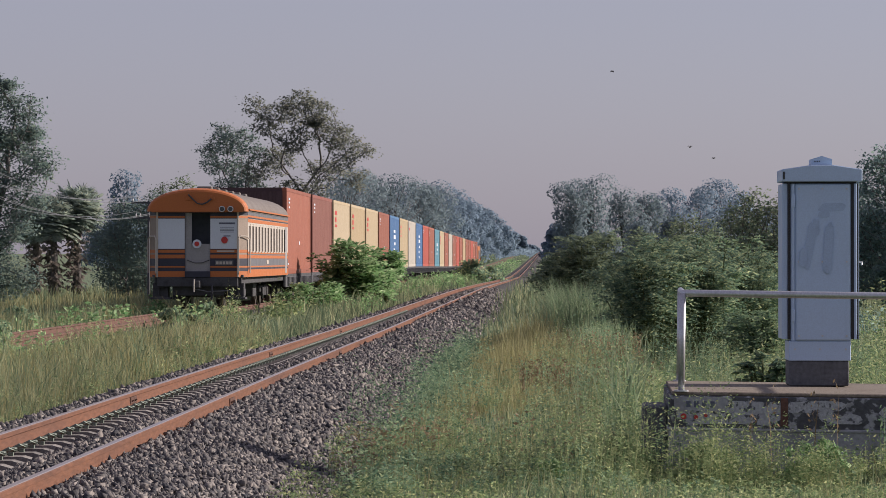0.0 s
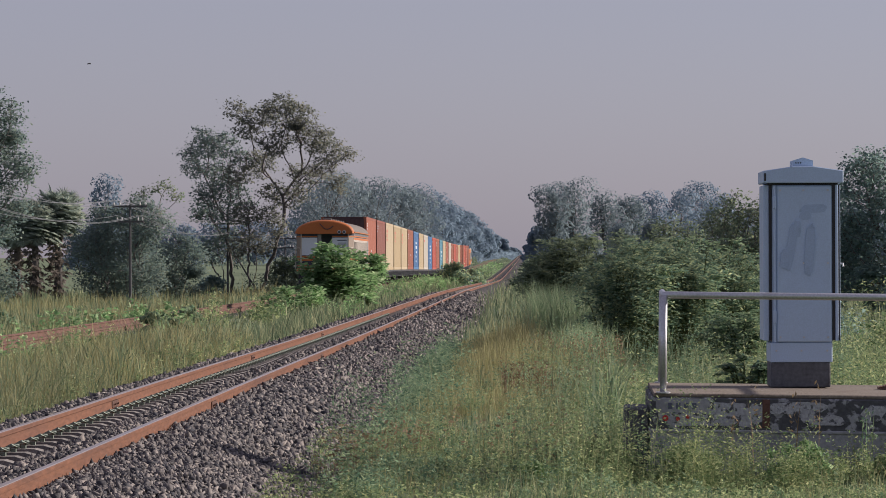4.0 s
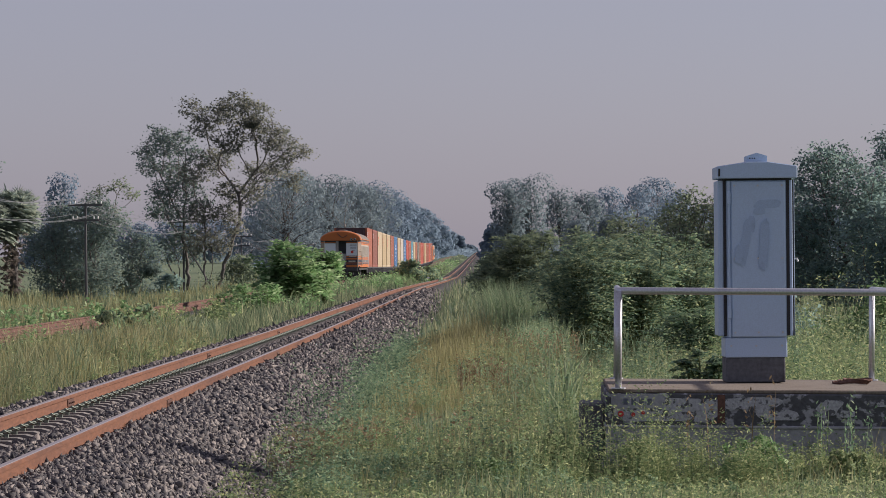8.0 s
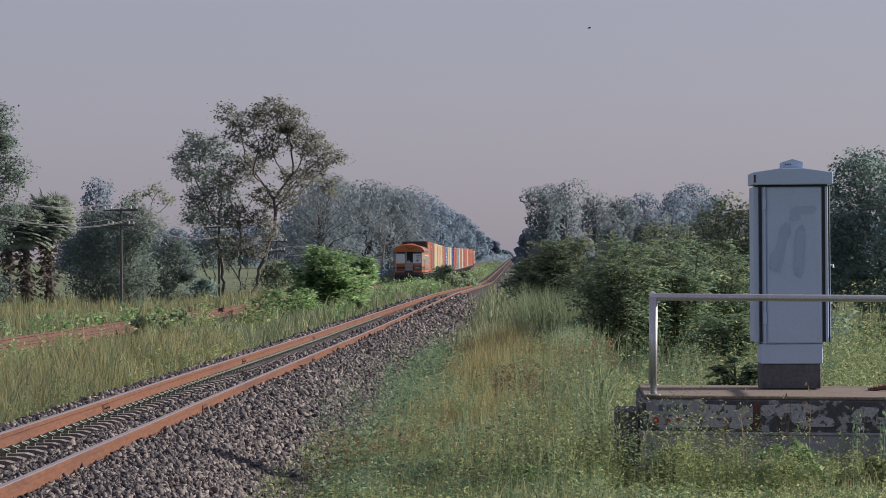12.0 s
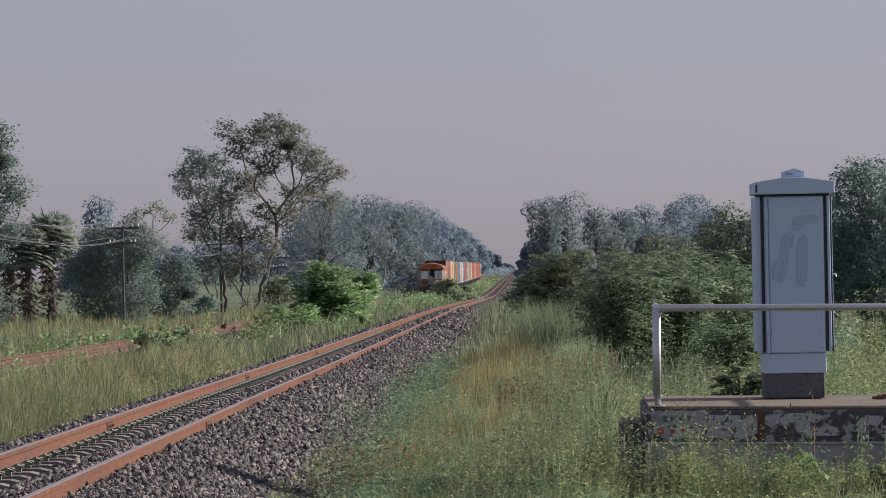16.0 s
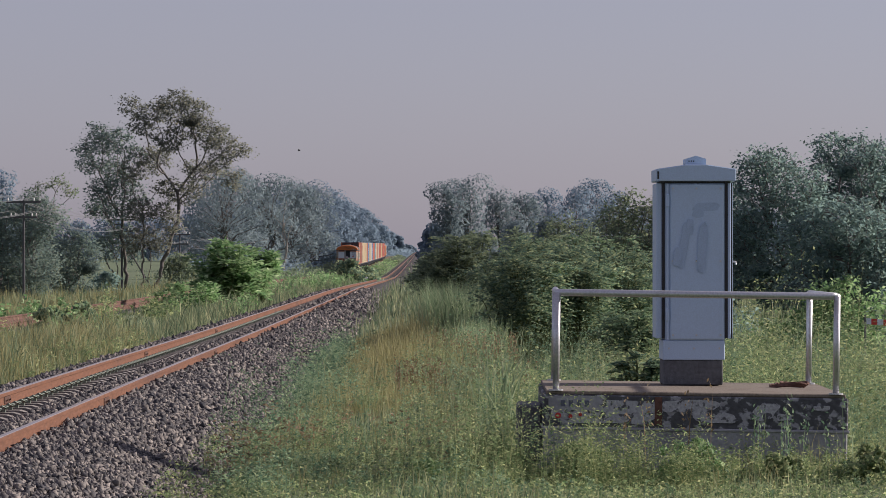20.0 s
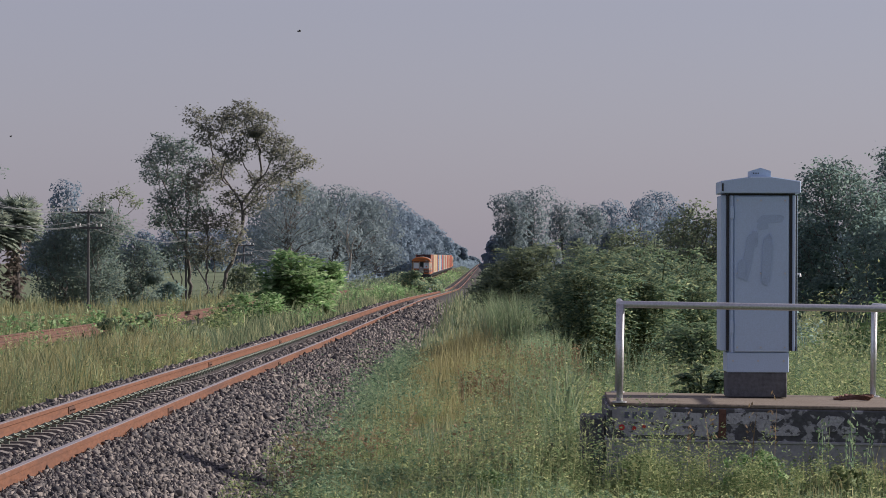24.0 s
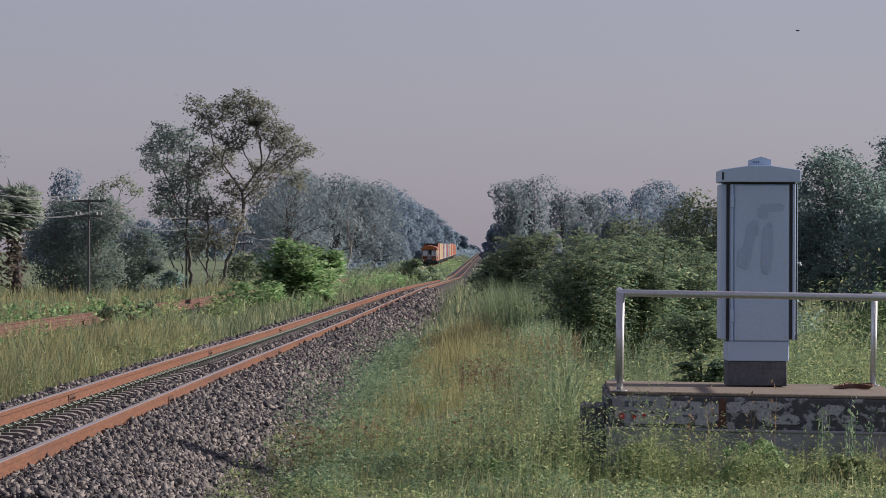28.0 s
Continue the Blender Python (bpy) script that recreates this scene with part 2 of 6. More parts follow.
# next two: leaf colours lightened and blued to imitate haze at middle distance
L_AIRY = leafy("brownish_olive_leaves", (0.14, 0.165, 0.145), (0.19, 0.205, 0.165), (0.28, 0.275, 0.20), 0.5, patch=0.2)
L_DUSK_HAZED = leafy("dusky_tree_leaves", (0.145, 0.21, 0.20), (0.185, 0.255, 0.23), (0.26, 0.315, 0.245), 0.6, patch=0.15)
L_SHRUB = leafy("dark_thicket_leaves", (0.115, 0.20, 0.155), (0.24, 0.35, 0.225), (0.52, 0.57, 0.31), 0.55)
L_FRESH = leafy("fresh_green_leaves", (0.145, 0.275, 0.115), (0.275, 0.435, 0.19), (0.48, 0.60, 0.34), 0.55)
# lightened towards blue, so the colour holds some of the haze
L_TREE_HAZED = leafy("tree_leaves", (0.195, 0.295, 0.285), (0.235, 0.34, 0.31), (0.285, 0.38, 0.31), 0.68, patch=0.12)
L_OLIVE = leafy("olive_tree_leaves", (0.14, 0.20, 0.145), (0.215, 0.275, 0.18), (0.34, 0.385, 0.23), 0.5)
# aerial haze painted into the leaves: pale blue base colours for distance
L_FAR_HAZED = leafy("blue_green_wood_leaves", (0.22, 0.285, 0.315), (0.24, 0.305, 0.33), (0.265, 0.325, 0.335), 0.6, patch=0.08)
L_DISTANT_HAZED = leafy("blue_grey_wood_leaves", (0.235, 0.315, 0.40), (0.25, 0.33, 0.41), (0.265, 0.345, 0.42), 0.6, patch=0.05)
L_PALM = leafy("palm_fronds", (0.25, 0.32, 0.28), (0.33, 0.40, 0.33), (0.44, 0.48, 0.37), 0.62)
L_DEADPALM = leafy("dead_palm_fronds", (0.25, 0.225, 0.21), (0.34, 0.30, 0.27), (0.43, 0.385, 0.34), 0.5)
L_BROWN = leafy("withered_leaves", (0.17, 0.13, 0.075), (0.27, 0.20, 0.12), (0.36, 0.28, 0.18), 0.4)
L_TUSSOCK = leafy("reed_grass", (0.15, 0.235, 0.125), (0.26, 0.345, 0.20), (0.41, 0.46, 0.29), 0.5)

# ---------------------------------------------------------------- building helpers
def part(name, bm, material, parent=None, label="", smooth=False):
    """Links a bmesh as one mesh object under a thing or a part."""
    me = bpy.data.meshes.new(name)
    bm.to_mesh(me)
    bm.free()
    for p in me.polygons:
        p.use_smooth = smooth
    me.materials.append(material)
    ob = new(name, me)
    if parent:
        ob.parent = parent
    if label:
        ob["label"] = label
    return ob


def share(ob, m, parent=None):
    """Another piece on the same mesh."""
    o = new(ob.name.split(".")[0], ob.data)
    o.matrix_local = m
    o.parent = parent or ob.parent
    return o


def thing(name, label, category, m=None, group="", kind=""):
    e = new(name)
    e.empty_display_size = 0.3
    if m is not None:
        e.matrix_world = m
    return tagged(e, label, category, group, kind)


def box(bm, x0, x1, y0, y1, z0, z1, bevel=0.0):
    vs = [bm.verts.new((x, y, z)) for x in (x0, x1) for y in (y0, y1) for z in (z0, z1)]
    fs = [bm.faces.new([vs[i] for i in q]) for q in ((0, 1, 3, 2), (4, 6, 7, 5), (0, 4, 5, 1), (2, 3, 7, 6), (0, 2, 6, 4), (1, 5, 7, 3))]
    if bevel:
        es = {e for f in fs for e in f.edges}
        bmesh.ops.bevel(bm, geom=list(es), offset=bevel, segments=1, affect="EDGES")
    return bm


def slab(x0, x1, y0, y1, z0, z1, bevel=0.0):
    return box(bmesh.new(), x0, x1, y0, y1, z0, z1, bevel)


def tube(bm, pts, rad, sides=8, caps=True):
    """A round bar through the points; rad: one radius or one a point."""
    pts = [Vector(p) for p in pts]
    rad = rad if isinstance(rad, (list, tuple)) else [rad] * len(pts)
    rings = []
    for i, p in enumerate(pts):
        d = (pts[min(i + 1, len(pts) - 1)] - pts[max(i - 1, 0)]).normalized()
        a = d.cross(Vector((0.31, 0.9, 0.3)) if abs(d.y) < 0.8 else Vector((1, 0, 0.2))).normalized()
        b = d.cross(a)
        rings.append([bm.verts.new(p + rad[i] * (math.cos(k * math.tau / sides) * a + math.sin(k * math.tau / sides) * b)) for k in range(sides)])
    for r, s in zip(rings, rings[1:]):
        for k in range(sides):
            bm.faces.new((r[k], r[(k + 1) % sides], s[(k + 1) % sides], s[k]))
    if caps:
        bm.faces.new(rings[0][::-1])
        bm.faces.new(rings[-1])
    return bm


def rod(pts, rad, sides=8):
    return tube(bmesh.new(), pts, rad, sides)


def disc(c, r, depth, axis="y", sides=24):
    c = Vector(c)
    d = {"x": Vector((1, 0, 0)), "y": Vector((0, 1, 0)), "z": Vector((0, 0, 1))}[axis]
    return rod([c - d * depth / 2, c + d * depth / 2], r, sides)


def extrude_profile(bm, prof2d, stations, closed=True):
    """Sweeps a section of (x, z) along stations of (y, x shift, z shift)."""
    rings = [[bm.verts.new((x + dx, y, z + dz)) for x, z in prof2d] for y, dx, dz in stations]
    n = len(prof2d)
    for r, s in zip(rings, rings[1:]):
        for k in range(n if closed else n - 1):
            bm.faces.new((r[k], r[(k + 1) % n], s[(k + 1) % n], s[k]))
    if closed:
        bm.faces.new(rings[0][::-1])
        bm.faces.new(rings[-1])
    return bm


def np_mesh(name, V, quads=None, tris=None, material=None, parent=None, label="", smooth=False):
    """A mesh from arrays of corners and faces."""
    me = bpy.data.meshes.new(name)
    quads = np.zeros((0, 4), int) if quads is None else quads
    tris = np.zeros((0, 3), int) if tris is None else tris
    idx = np.concatenate([quads.ravel(), tris.ravel()]).astype(np.int32)
    starts = np.concatenate([np.arange(len(quads)) * 4, len(quads) * 4 + np.arange(len(tris)) * 3]).astype(np.int32)
    me.vertices.add(len(V))
    me.vertices.foreach_set("co", np.asarray(V, np.float32).ravel())
    me.loops.add(len(idx))
    me.loops.foreach_set("vertex_index", idx)
    me.polygons.add(len(starts))
    me.polygons.foreach_set("loop_start", starts)
    me.update(calc_edges=True)
    me.validate()
    if smooth:
        me.polygons.foreach_set("use_smooth", np.ones(len(starts), bool))
    if material:
        me.materials.append(material)
    ob = new(name, me)
    if parent:
        ob.parent = parent
    if label:
        ob["label"] = label
    return ob


def daub(cx, cz, w, h, lean, seed):
    """A patch of touch-up paint with an uneven brushed edge, a coat thick."""
    rng = np.random.default_rng(seed)
    bm = bmesh.new()
    ring, y = [], -0.030 - 0.002 * (seed % 10)
    for k in range(22):
        a = math.tau * k / 22
        ex = abs(math.cos(a)) ** 0.55 * math.copysign(1, math.cos(a))
        ez = abs(math.sin(a)) ** 0.55 * math.copysign(1, math.sin(a))
        j = 1 + rng.uniform(-0.10, 0.08)
        ring.append((float(cx + ex * w / 2 * j + lean * ez * h / 2), float(cz + ez * h / 2 * j)))
    lo, hi = [bm.verts.new((px, -0.027, pz)) for px, pz in ring], [bm.verts.new((px, y, pz)) for px, pz in ring]
    bm.faces.new(hi)
    for k in range(22):
        bm.faces.new((lo[k], lo[(k + 1) % 22], hi[(k + 1) % 22], hi[k]))
    bmesh.ops.recalc_face_normals(bm, faces=bm.faces)
    return bm


def unit(a):
    return a / np.maximum(1e-9, np.linalg.norm(a, axis=1, keepdims=True))


def leaf_quads(rng, C, u, length, width, fold=0.15, up=0.5):
    """Pointed leaves round the centres C along u: (corners, quads)."""
    n = len(C)
    r = unit(rng.normal(size=(n, 3)) + np.array([0, 0, up]))
    s = unit(np.cross(u, r))
    nn = np.cross(s, u)
    L, W = np.asarray(length).reshape(-1, 1), np.asarray(width).reshape(-1, 1)
    V = np.stack([C - u * L / 2, C + s * W / 2 + nn * W * fold, C + u * L / 2, C - s * W / 2 + nn * W * fold], 1).reshape(-1, 3)
    return V, np.arange(n * 4).reshape(-1, 4)


def blades(rng, B, h, w, lean=0.35):
    """Bent grass blades from the feet B: (corners, quads, tris)."""
    n = len(B)
    a = rng.uniform(0, math.tau, n)
    s = np.stack([np.cos(a), np.sin(a) * 0.6, np.zeros(n)], 1) * (w / 2)[:, None]
    b = rng.uniform(0, math.tau, n)
    l = rng.uniform(0.1, 1.0, n) * lean * h
    d = np.stack([np.cos(b) * l, np.sin(b) * l, np.zeros(n)], 1)
    z = np.array([0, 0, 1.0])
    mid, tip = B + d * 0.35 + z * (h * 0.6)[:, None], B + d + z * (h * rng.uniform(0.85, 1.0, n))[:, None]
    V = np.stack([B - s, B + s, mid + s * 0.75, mid - s * 0.75, tip], 1).reshape(-1, 3)
    i = np.arange(n)[:, None] * 5
    return V, i + np.array([[0, 1, 2, 3]]), i + np.array([[3, 2, 4]])


# ---------------------------------------------------------------- the lie of the land
PY = [-80, 27, 45, 75, 120, 180, 236, 317, 430, 550, 700, 850, 1200, 2000, 2600, 6000]
PZ = [-0.06, -0.065, -0.07, -0.11, -0.12, -0.13, -0.27, -0.52, -0.76, -0.42, 0.15, 0.75, 2.2, 5.2, 5.6, 5.6]


def rail_z(y):
    """Height of the rail heads along the line: a shallow dip, then a long rise."""
    y = np.asarray(y, float)
    k = 0.06 * np.abs(y)
    return sum(np.interp(y + k * o, PY, PZ) for o in (-1, -0.5, 0, 0.5, 1)) / 5


def side_lift(y):
    """How far the siding stands above the running line in the dip."""
    return np.interp(y, [130, 270, 400, 620, 1000], [0, 0.22, 0.31, 0.35, 0.40])


def side_z(y):
    return rail_z(y) + side_lift(y)


MAIN_X, SIDE_X = -3.84, -9.95
GX = [-400, -60, -18, -15, -12.2, -11.3, -8.5, -7.6, -5.5, -5.3, -1.75, -1.45, 3, 12, 60, 400]
GZ = [-1.3, -1.0, -0.85, -0.75, -0.40, -0.20, -0.20, -0.34, -0.36, -0.55, -0.55, -0.40, -0.36, -0.44, -0.7, -1.2]


def ground_z(x, y):
    x, y = np.asarray(x, float), np.asarray(y, float)
    return rail_z(y) + side_lift(y) * np.interp(x, [-8.3, -6.3], [1, 0]) + np.interp(x, GX, GZ) + 0.05 * np.sin(x * 1.3 + y * 0.21) * np.sin(y * 0.33 + x * 0.4)


def on_ground(x, y, sink=0.0):
    return float(ground_z(x, y)) - sink


def build_ground():
    xs = np.unique(np.concatenate([-np.geomspace(18, 3500, 26), np.arange(-18, 14.1, 0.5), np.geomspace(14.5, 3500, 26)]))
    ys = np.unique(np.concatenate([np.arange(-60, 20, 10), np.arange(20, 160, 1.0), np.geomspace(160, 4600, 110)]))
    X, Y = np.meshgrid(xs, ys)
    Z = ground_z(X, Y)
    n, m = X.shape
    i = (np.arange(n - 1)[:, None] * m + np.arange(m - 1)[None, :]).ravel()
    g = np_mesh("ground", np.stack([X, Y, Z], 2).reshape(-1, 3), np.stack([i, i + 1, i + m + 1, i + m], 1), None, M_SOIL, smooth=True)
    tagged(g, "green and straw-coloured soil and short grass of the flat country", "ground", kind="structure")


build_ground()

# ---------------------------------------------------------------- the running line
def stations(y0, y1, step):
    ys = list(np.arange(y0, min(y1, 200), step)) + list(np.geomspace(max(y0, 200), y1, 70) if y1 > 200 else [y1])
    return [(float(y), 0.0, float(rail_z(y))) for y in sorted(set(ys))]


RAIL = [(-0.06, -0.152), (0.06, -0.152), (0.06, -0.142), (0.012, -0.126), (0.009, -0.045), (0.0325, -0.036), (0.0325, -0.006), (0.028, -0.001),
        (-0.028, -0.001), (-0.0325, -0.006), (-0.0325, -0.036), (-0.009, -0.045), (-0.012, -0.126), (-0.06, -0.142)]


def ballast(x, left, right, y0, y1):
    sec = [(x - left, -0.52), (x - left, -0.45), (x - 1.30, -0.20), (x - 1.05, -0.175), (x - 0.52, -0.19), (x - 0.44, -0.26), (x - 0.24, -0.24), (x - 0.12, -0.19), (x + 0.46, -0.18), (x + 0.60, -0.125), (x + 1.05, -0.125), (x + 1.32, -0.17), (x + right, -0.50), (x + right, -0.58)]
    b = part("ballast_bed", extrude_profile(bmesh.new(), sec, stations(y0, y1, 2.0), closed=False), M_BALLAST)
    return tagged(b, "bed of dark grey crushed stone under the line", "ballast", kind="structure")


ballast(MAIN_X, 1.75, 2.2, -80, 2300)
track = thing("railway_track", "single metre-gauge track with rusty rails on concrete sleepers", "railway track", kind="structure")
for s in (-1, 1):
    x = MAIN_X + s * 0.5325
    r = part("rail", extrude_profile(bmesh.new(), [(x + px, pz) for px, pz in RAIL], stations(-80, 2300, 4.0)), M_RUST, track, "rust-orange steel rail")
    hd = [(x - 0.027, -0.0005), (x + 0.027, -0.0005), (x + 0.022, 0.003), (x - 0.022, 0.003)]
    part("running_surface", extrude_profile(bmesh.new(), hd, stations(-80, 2300, 4.0)), M_RAILHEAD, r, "polished grey running surface")


def sleeper_bm():
    bm = bmesh.new()
    sec = [(-0.13, -0.20), (0.13, -0.20), (0.10, 0.0), (-0.10, 0.0)]
    rings = []
    for x, top in ((-1.0, -0.02), (-0.8, 0.0), (-0.3, 0.0), (-0.18, -0.035), (0.18, -0.035), (0.3, 0.0), (0.8, 0.0), (1.0, -0.02)):
        rings.append([bm.verts.new((x, y, z if z < -0.1 else top)) for y, z in sec])
    for a, b in zip(rings, rings[1:]):
        for k in range(4):
            bm.faces.new((a[k], a[(k + 1) % 4], b[(k + 1) % 4], b[k]))
    bm.faces.new(rings[0][::-1])
    bm.faces.new(rings[-1])
    return bm


def clip_bm():
    """A bent spring clip on its shoulder."""
    bm = tube(bmesh.new(), [(0.045, -0.08, 0.01), (0.02, -0.09, 0.035), (0.07, -0.065, 0.062), (0.12, -0.01, 0.055), (0.085, 0.05, 0.035), (0.02, 0.075, 0.025), (0.03, 0.09, 0.015)], 0.015, 5)
    box(bm, 0.06, 0.10, -0.025, 0.025, 0.0, 0.03)
    return bm


STEP = 0.58
sl = part("sleeper", sleeper_bm(), M_SLEEPER, track)
cl = part("rail_clip", clip_bm(), M_CLIP, track, "grey-green spring clip holding the rail")
y0 = 22.0
sl.matrix_local = pose(MAIN_X, y0, rail_z(y0) - 0.160)
cl.matrix_local = pose(MAIN_X - 0.5325 + 0.05, y0, rail_z(y0) - 0.160)
far_v, far_q = [], []
for i in range(-175, 620):
    if i == 0:
        continue
    y = y0 + i * STEP
    z = float(rail_z(y)) - 0.160
    if 0 < i < 300:
        share(sl, pose(MAIN_X, y, z), track)
    else:
        k = len(far_v) * 8
        far_v.append([(MAIN_X + sx, y + sy, z - 0.03 + sz) for sx in (-1, 1) for sy in (-0.1, 0.1) for sz in (-0.2, 0)])
        far_q += [(k + 1, k + 5, k + 7, k + 3), (k, k + 4, k + 5, k + 1), (k + 4, k + 6, k + 7, k + 5)]
    if 0 < i < 150:
        share(cl, pose(MAIN_X - 0.5325 + 0.05, y, z), track)
        if i > 28:
            share(cl, pose(MAIN_X + 0.5325 + 0.05, y, z), track)
o = np_mesh("distant_sleepers", np.array(far_v).reshape(-1, 3), np.array(far_q), None, M_SLEEPER, track)
tagged(o, kind="stuff")

# joints: plates bolted to the web
fp = None
for x, y in ((MAIN_X - 0.5325, 37.8), (MAIN_X + 0.5325, 37.5), (MAIN_X - 0.5325, 56.7), (MAIN_X + 0.5325, 57.2), (MAIN_X - 0.5325, 75.9), (MAIN_X + 0.5325, 76.2)):
    z = float(rail_z(y))
    if fp is None:
        bm = slab(-0.024, 0.024, -0.26, 0.26, -0.12, -0.047, 0.006)
        for k in (-0.2, -0.07, 0.07, 0.2):
            tube(bm, [(-0.036, k, -0.085), (0.036, k, -0.085)], 0.010, 6)
        fp = part("fishplate", bm, M_FISH, track, "dark bolted plate at a rail joint")
        fp.matrix_local = pose(x, y, z)
    else:
        share(fp, pose(x, y, z), track)

# the siding on which the train runs, old rails half lost in the grass
siding = thing("siding_track", "old siding with brown rusty rails half hidden in grass", "railway track", kind="structure")
for s in (-1, 1):
    x = SIDE_X + s * 0.5325
    part("rail", extrude_profile(bmesh.new(), [(x + px, pz) for px, pz in RAIL], [(y, d, z + float(side_lift(y))) for y, d, z in stations(-80, 1100, 4.0)]), M_OLDRAIL, siding)
sl2 = part("sleeper", slab(-1.0, 1.0, -0.11, 0.11, -0.13, 0.0, 0.01), M_WOODPOLE, siding, "dark old sleeper")
sl2.matrix_local = pose(SIDE_X, 55, rail_z(55) - 0.153)
for i in range(1, 110):
    y = 55 + i * 0.62
    share(sl2, pose(SIDE_X, y, float(rail_z(y)) - 0.153), siding)


def stones(name, label, bands, solid, seed):
    """Crushed stone on the bed: each one an uneven little block."""
    rng = np.random.default_rng(seed)
    if solid:
        base = np.array([(1, 0, 0), (-1, 0, 0), (0, 1, 0), (0, -1, 0), (0, 0, 1), (0, 0, -1)], float) * 0.72
        face = np.array([(0, 2, 4), (2, 1, 4), (1, 3, 4), (3, 0, 4), (2, 0, 5), (1, 2, 5), (3, 1, 5), (0, 3, 5)])
    else:
        base = np.array([(1, 0, 0), (-0.5, 0.87, 0), (-0.5, -0.87, 0), (0, 0, 1), (0, 0, -1)], float) * 0.68
        face = np.array([(0, 1, 3), (1, 2, 3), (2, 0, 3), (1, 0, 4), (2, 1, 4), (0, 2, 4)])
    Xs, Ys, Ss = [], [], []
    for ya, yb, dens, size in bands:
        n = int((yb - ya) * 4.1 * dens)
        Xs.append(rng.uniform(-1.78, 2.42, n))
        Ys.append(rng.uniform(ya, yb, n))
        Ss.append(size * np.minimum(1.75, rng.lognormal(0, 0.32, n)))
    x, y, s = np.concatenate(Xs), np.concatenate(Ys), np.concatenate(Ss)
    z = np.interp(x, [-1.75, -1.3, -1.05, 0.46, 0.60, 1.05, 1.32, 2.2], [-0.45, -0.20, -0.175, -0.175, -0.125, -0.125, -0.17, -0.50])
    inner = np.abs(x) < 0.44
    z = z + np.where(inner, np.interp(x, [-0.44, -0.24, -0.12, 0.44], [-0.075, -0.055, -0.002, 0.01]), 0.01) + s * rng.uniform(-0.1, 0.4, len(x))
    keep = (np.abs(np.abs(x) - 0.5325) > np.where(x > 0.5325, 0.055, 0.10)) & ((np.abs(((y - 22.0) / STEP + 0.5) % 1 - 0.5) * STEP > 0.13) | (np.abs(x) > 1.02) | (x > 0.55) | (rng.random(len(x)) < np.where(x > -0.36, 0.4, 0.08)) | ((x > -0.22) & (x < 0.46)))
    x, y, s, z = x[keep], y[keep], s[keep], z[keep]
    n, m = len(x), len(base)
    k = (base[None] * rng.uniform(0.75, 1.25, (n, m, 1)) + rng.normal(0, 0.14, (n, m, 3))) * (s[:, None, None] * rng.uniform(0.7, 1.3, (n, 1, 3)) * np.array([1, 1, 0.7]))
    q = unit(rng.normal(size=(n, 4)))
    w, a, b, c = q.T
    R = np.stack([1 - 2 * (b * b + c * c), 2 * (a * b - w * c), 2 * (a * c + w * b), 2 * (a * b + w * c), 1 - 2 * (a * a + c * c), 2 * (b * c - w * a),
                  2 * (a * c - w * b), 2 * (b * c + w * a), 1 - 2 * (a * a + b * b)], 1).reshape(-1, 3, 3)
    V = np.einsum("nij,nkj->nki", R, k) + np.stack([x + MAIN_X, y, z + rail_z(y)], 1)[:, None]
    T = (np.arange(n)[:, None, None] * m + face[None]).reshape(-1, 3)
    tagged(np_mesh(name, V.reshape(-1, 3), None, T, M_STONE), label, "ballast", kind="stuff")


stones("ballast_stones", "loose grey-brown crushed stones heaped along the track", ((22.5, 30, 780, 0.0315), (30, 38, 580, 0.035), (38, 48, 390, 0.039)), True, 5)
stones("distant_ballast_stones", "grey-brown crushed stones further along the track", ((48, 62, 260, 0.044), (62, 84, 130, 0.054), (84, 120, 60, 0.066), (120, 190, 24, 0.09)), False, 6)

# ---------------------------------------------------------------- platform, railing and cabinet
PL_Y, PL_Z = 29.35, 0.235
base_m = pose(2.22, PL_Y, PL_Z, 0, 0.8, -0.9)
plat = thing("equipment_platform", "raised weathered concrete platform with flaking black and white paint", "concrete platform", base_m)
part("slab_top", slab(-1.22, 1.22, 0.02, 2.62, -0.03, 0.0, 0.008), M_CONC_TOP, plat, "dusty brown top")
part("upper_wall", slab(-1.24, 1.24, 0.0, 2.64, -0.30, -0.03, 0.012), M_CONC, plat, "flaking black and pale grey painted concrete")
part("footing", slab(-1.235, 1.235, -0.004, 2.645, -0.78, -0.30, 0.01), M_CONC_BASE, plat, "bare grey lower concrete")
part("string_course", slab(-1.25, 1.25, -0.018, 2.66, -0.315, -0.29, 0.006), M_CONC_BASE, plat)
part("step_block", slab(-1.45, -1.24, 0.35, 1.1, -0.6, -0.13, 0.02), M_CONC_DARK, plat, "dark grey concrete side step")
part("stencil_panel", slab(-1.20, -0.78, -0.009, 0.0, -0.155, -0.04), M_CONC_BASE, plat, "pale painted patch with worn stencilled marks")
for k, (cx, cz, w, h, lean) in enumerate(((-0.72, -0.165, 0.86, 0.20, 0.2), (-0.05, -0.11, 0.46, 0.10, 0.5), (0.16, -0.20, 0.34, 0.09, -0.6), (0.55, -0.15, 0.20, 0.14, 0.8), (0.72, -0.19, 0.12, 0.06, 0.2), (1.02, -0.11, 0.14, 0.04, 0.4))):
    o = part("paint_remnant", daub(cx, cz, w, h, lean, 320 + k), M_CONC_PALE, plat, "flaking pale paint")
    o.location.y = 0.0255
part("rust_streak", slab(-0.335, -0.275, -0.0085, -0.002, -0.27, -0.04), M_OLDRAIL, plat, "reddish-brown stain")
for k in range(4):
    part("stencil_mark", slab(-1.10 + k * 0.065, -1.065 + k * 0.065, -0.012, -0.009, -0.125, -0.075), M_INK, plat)
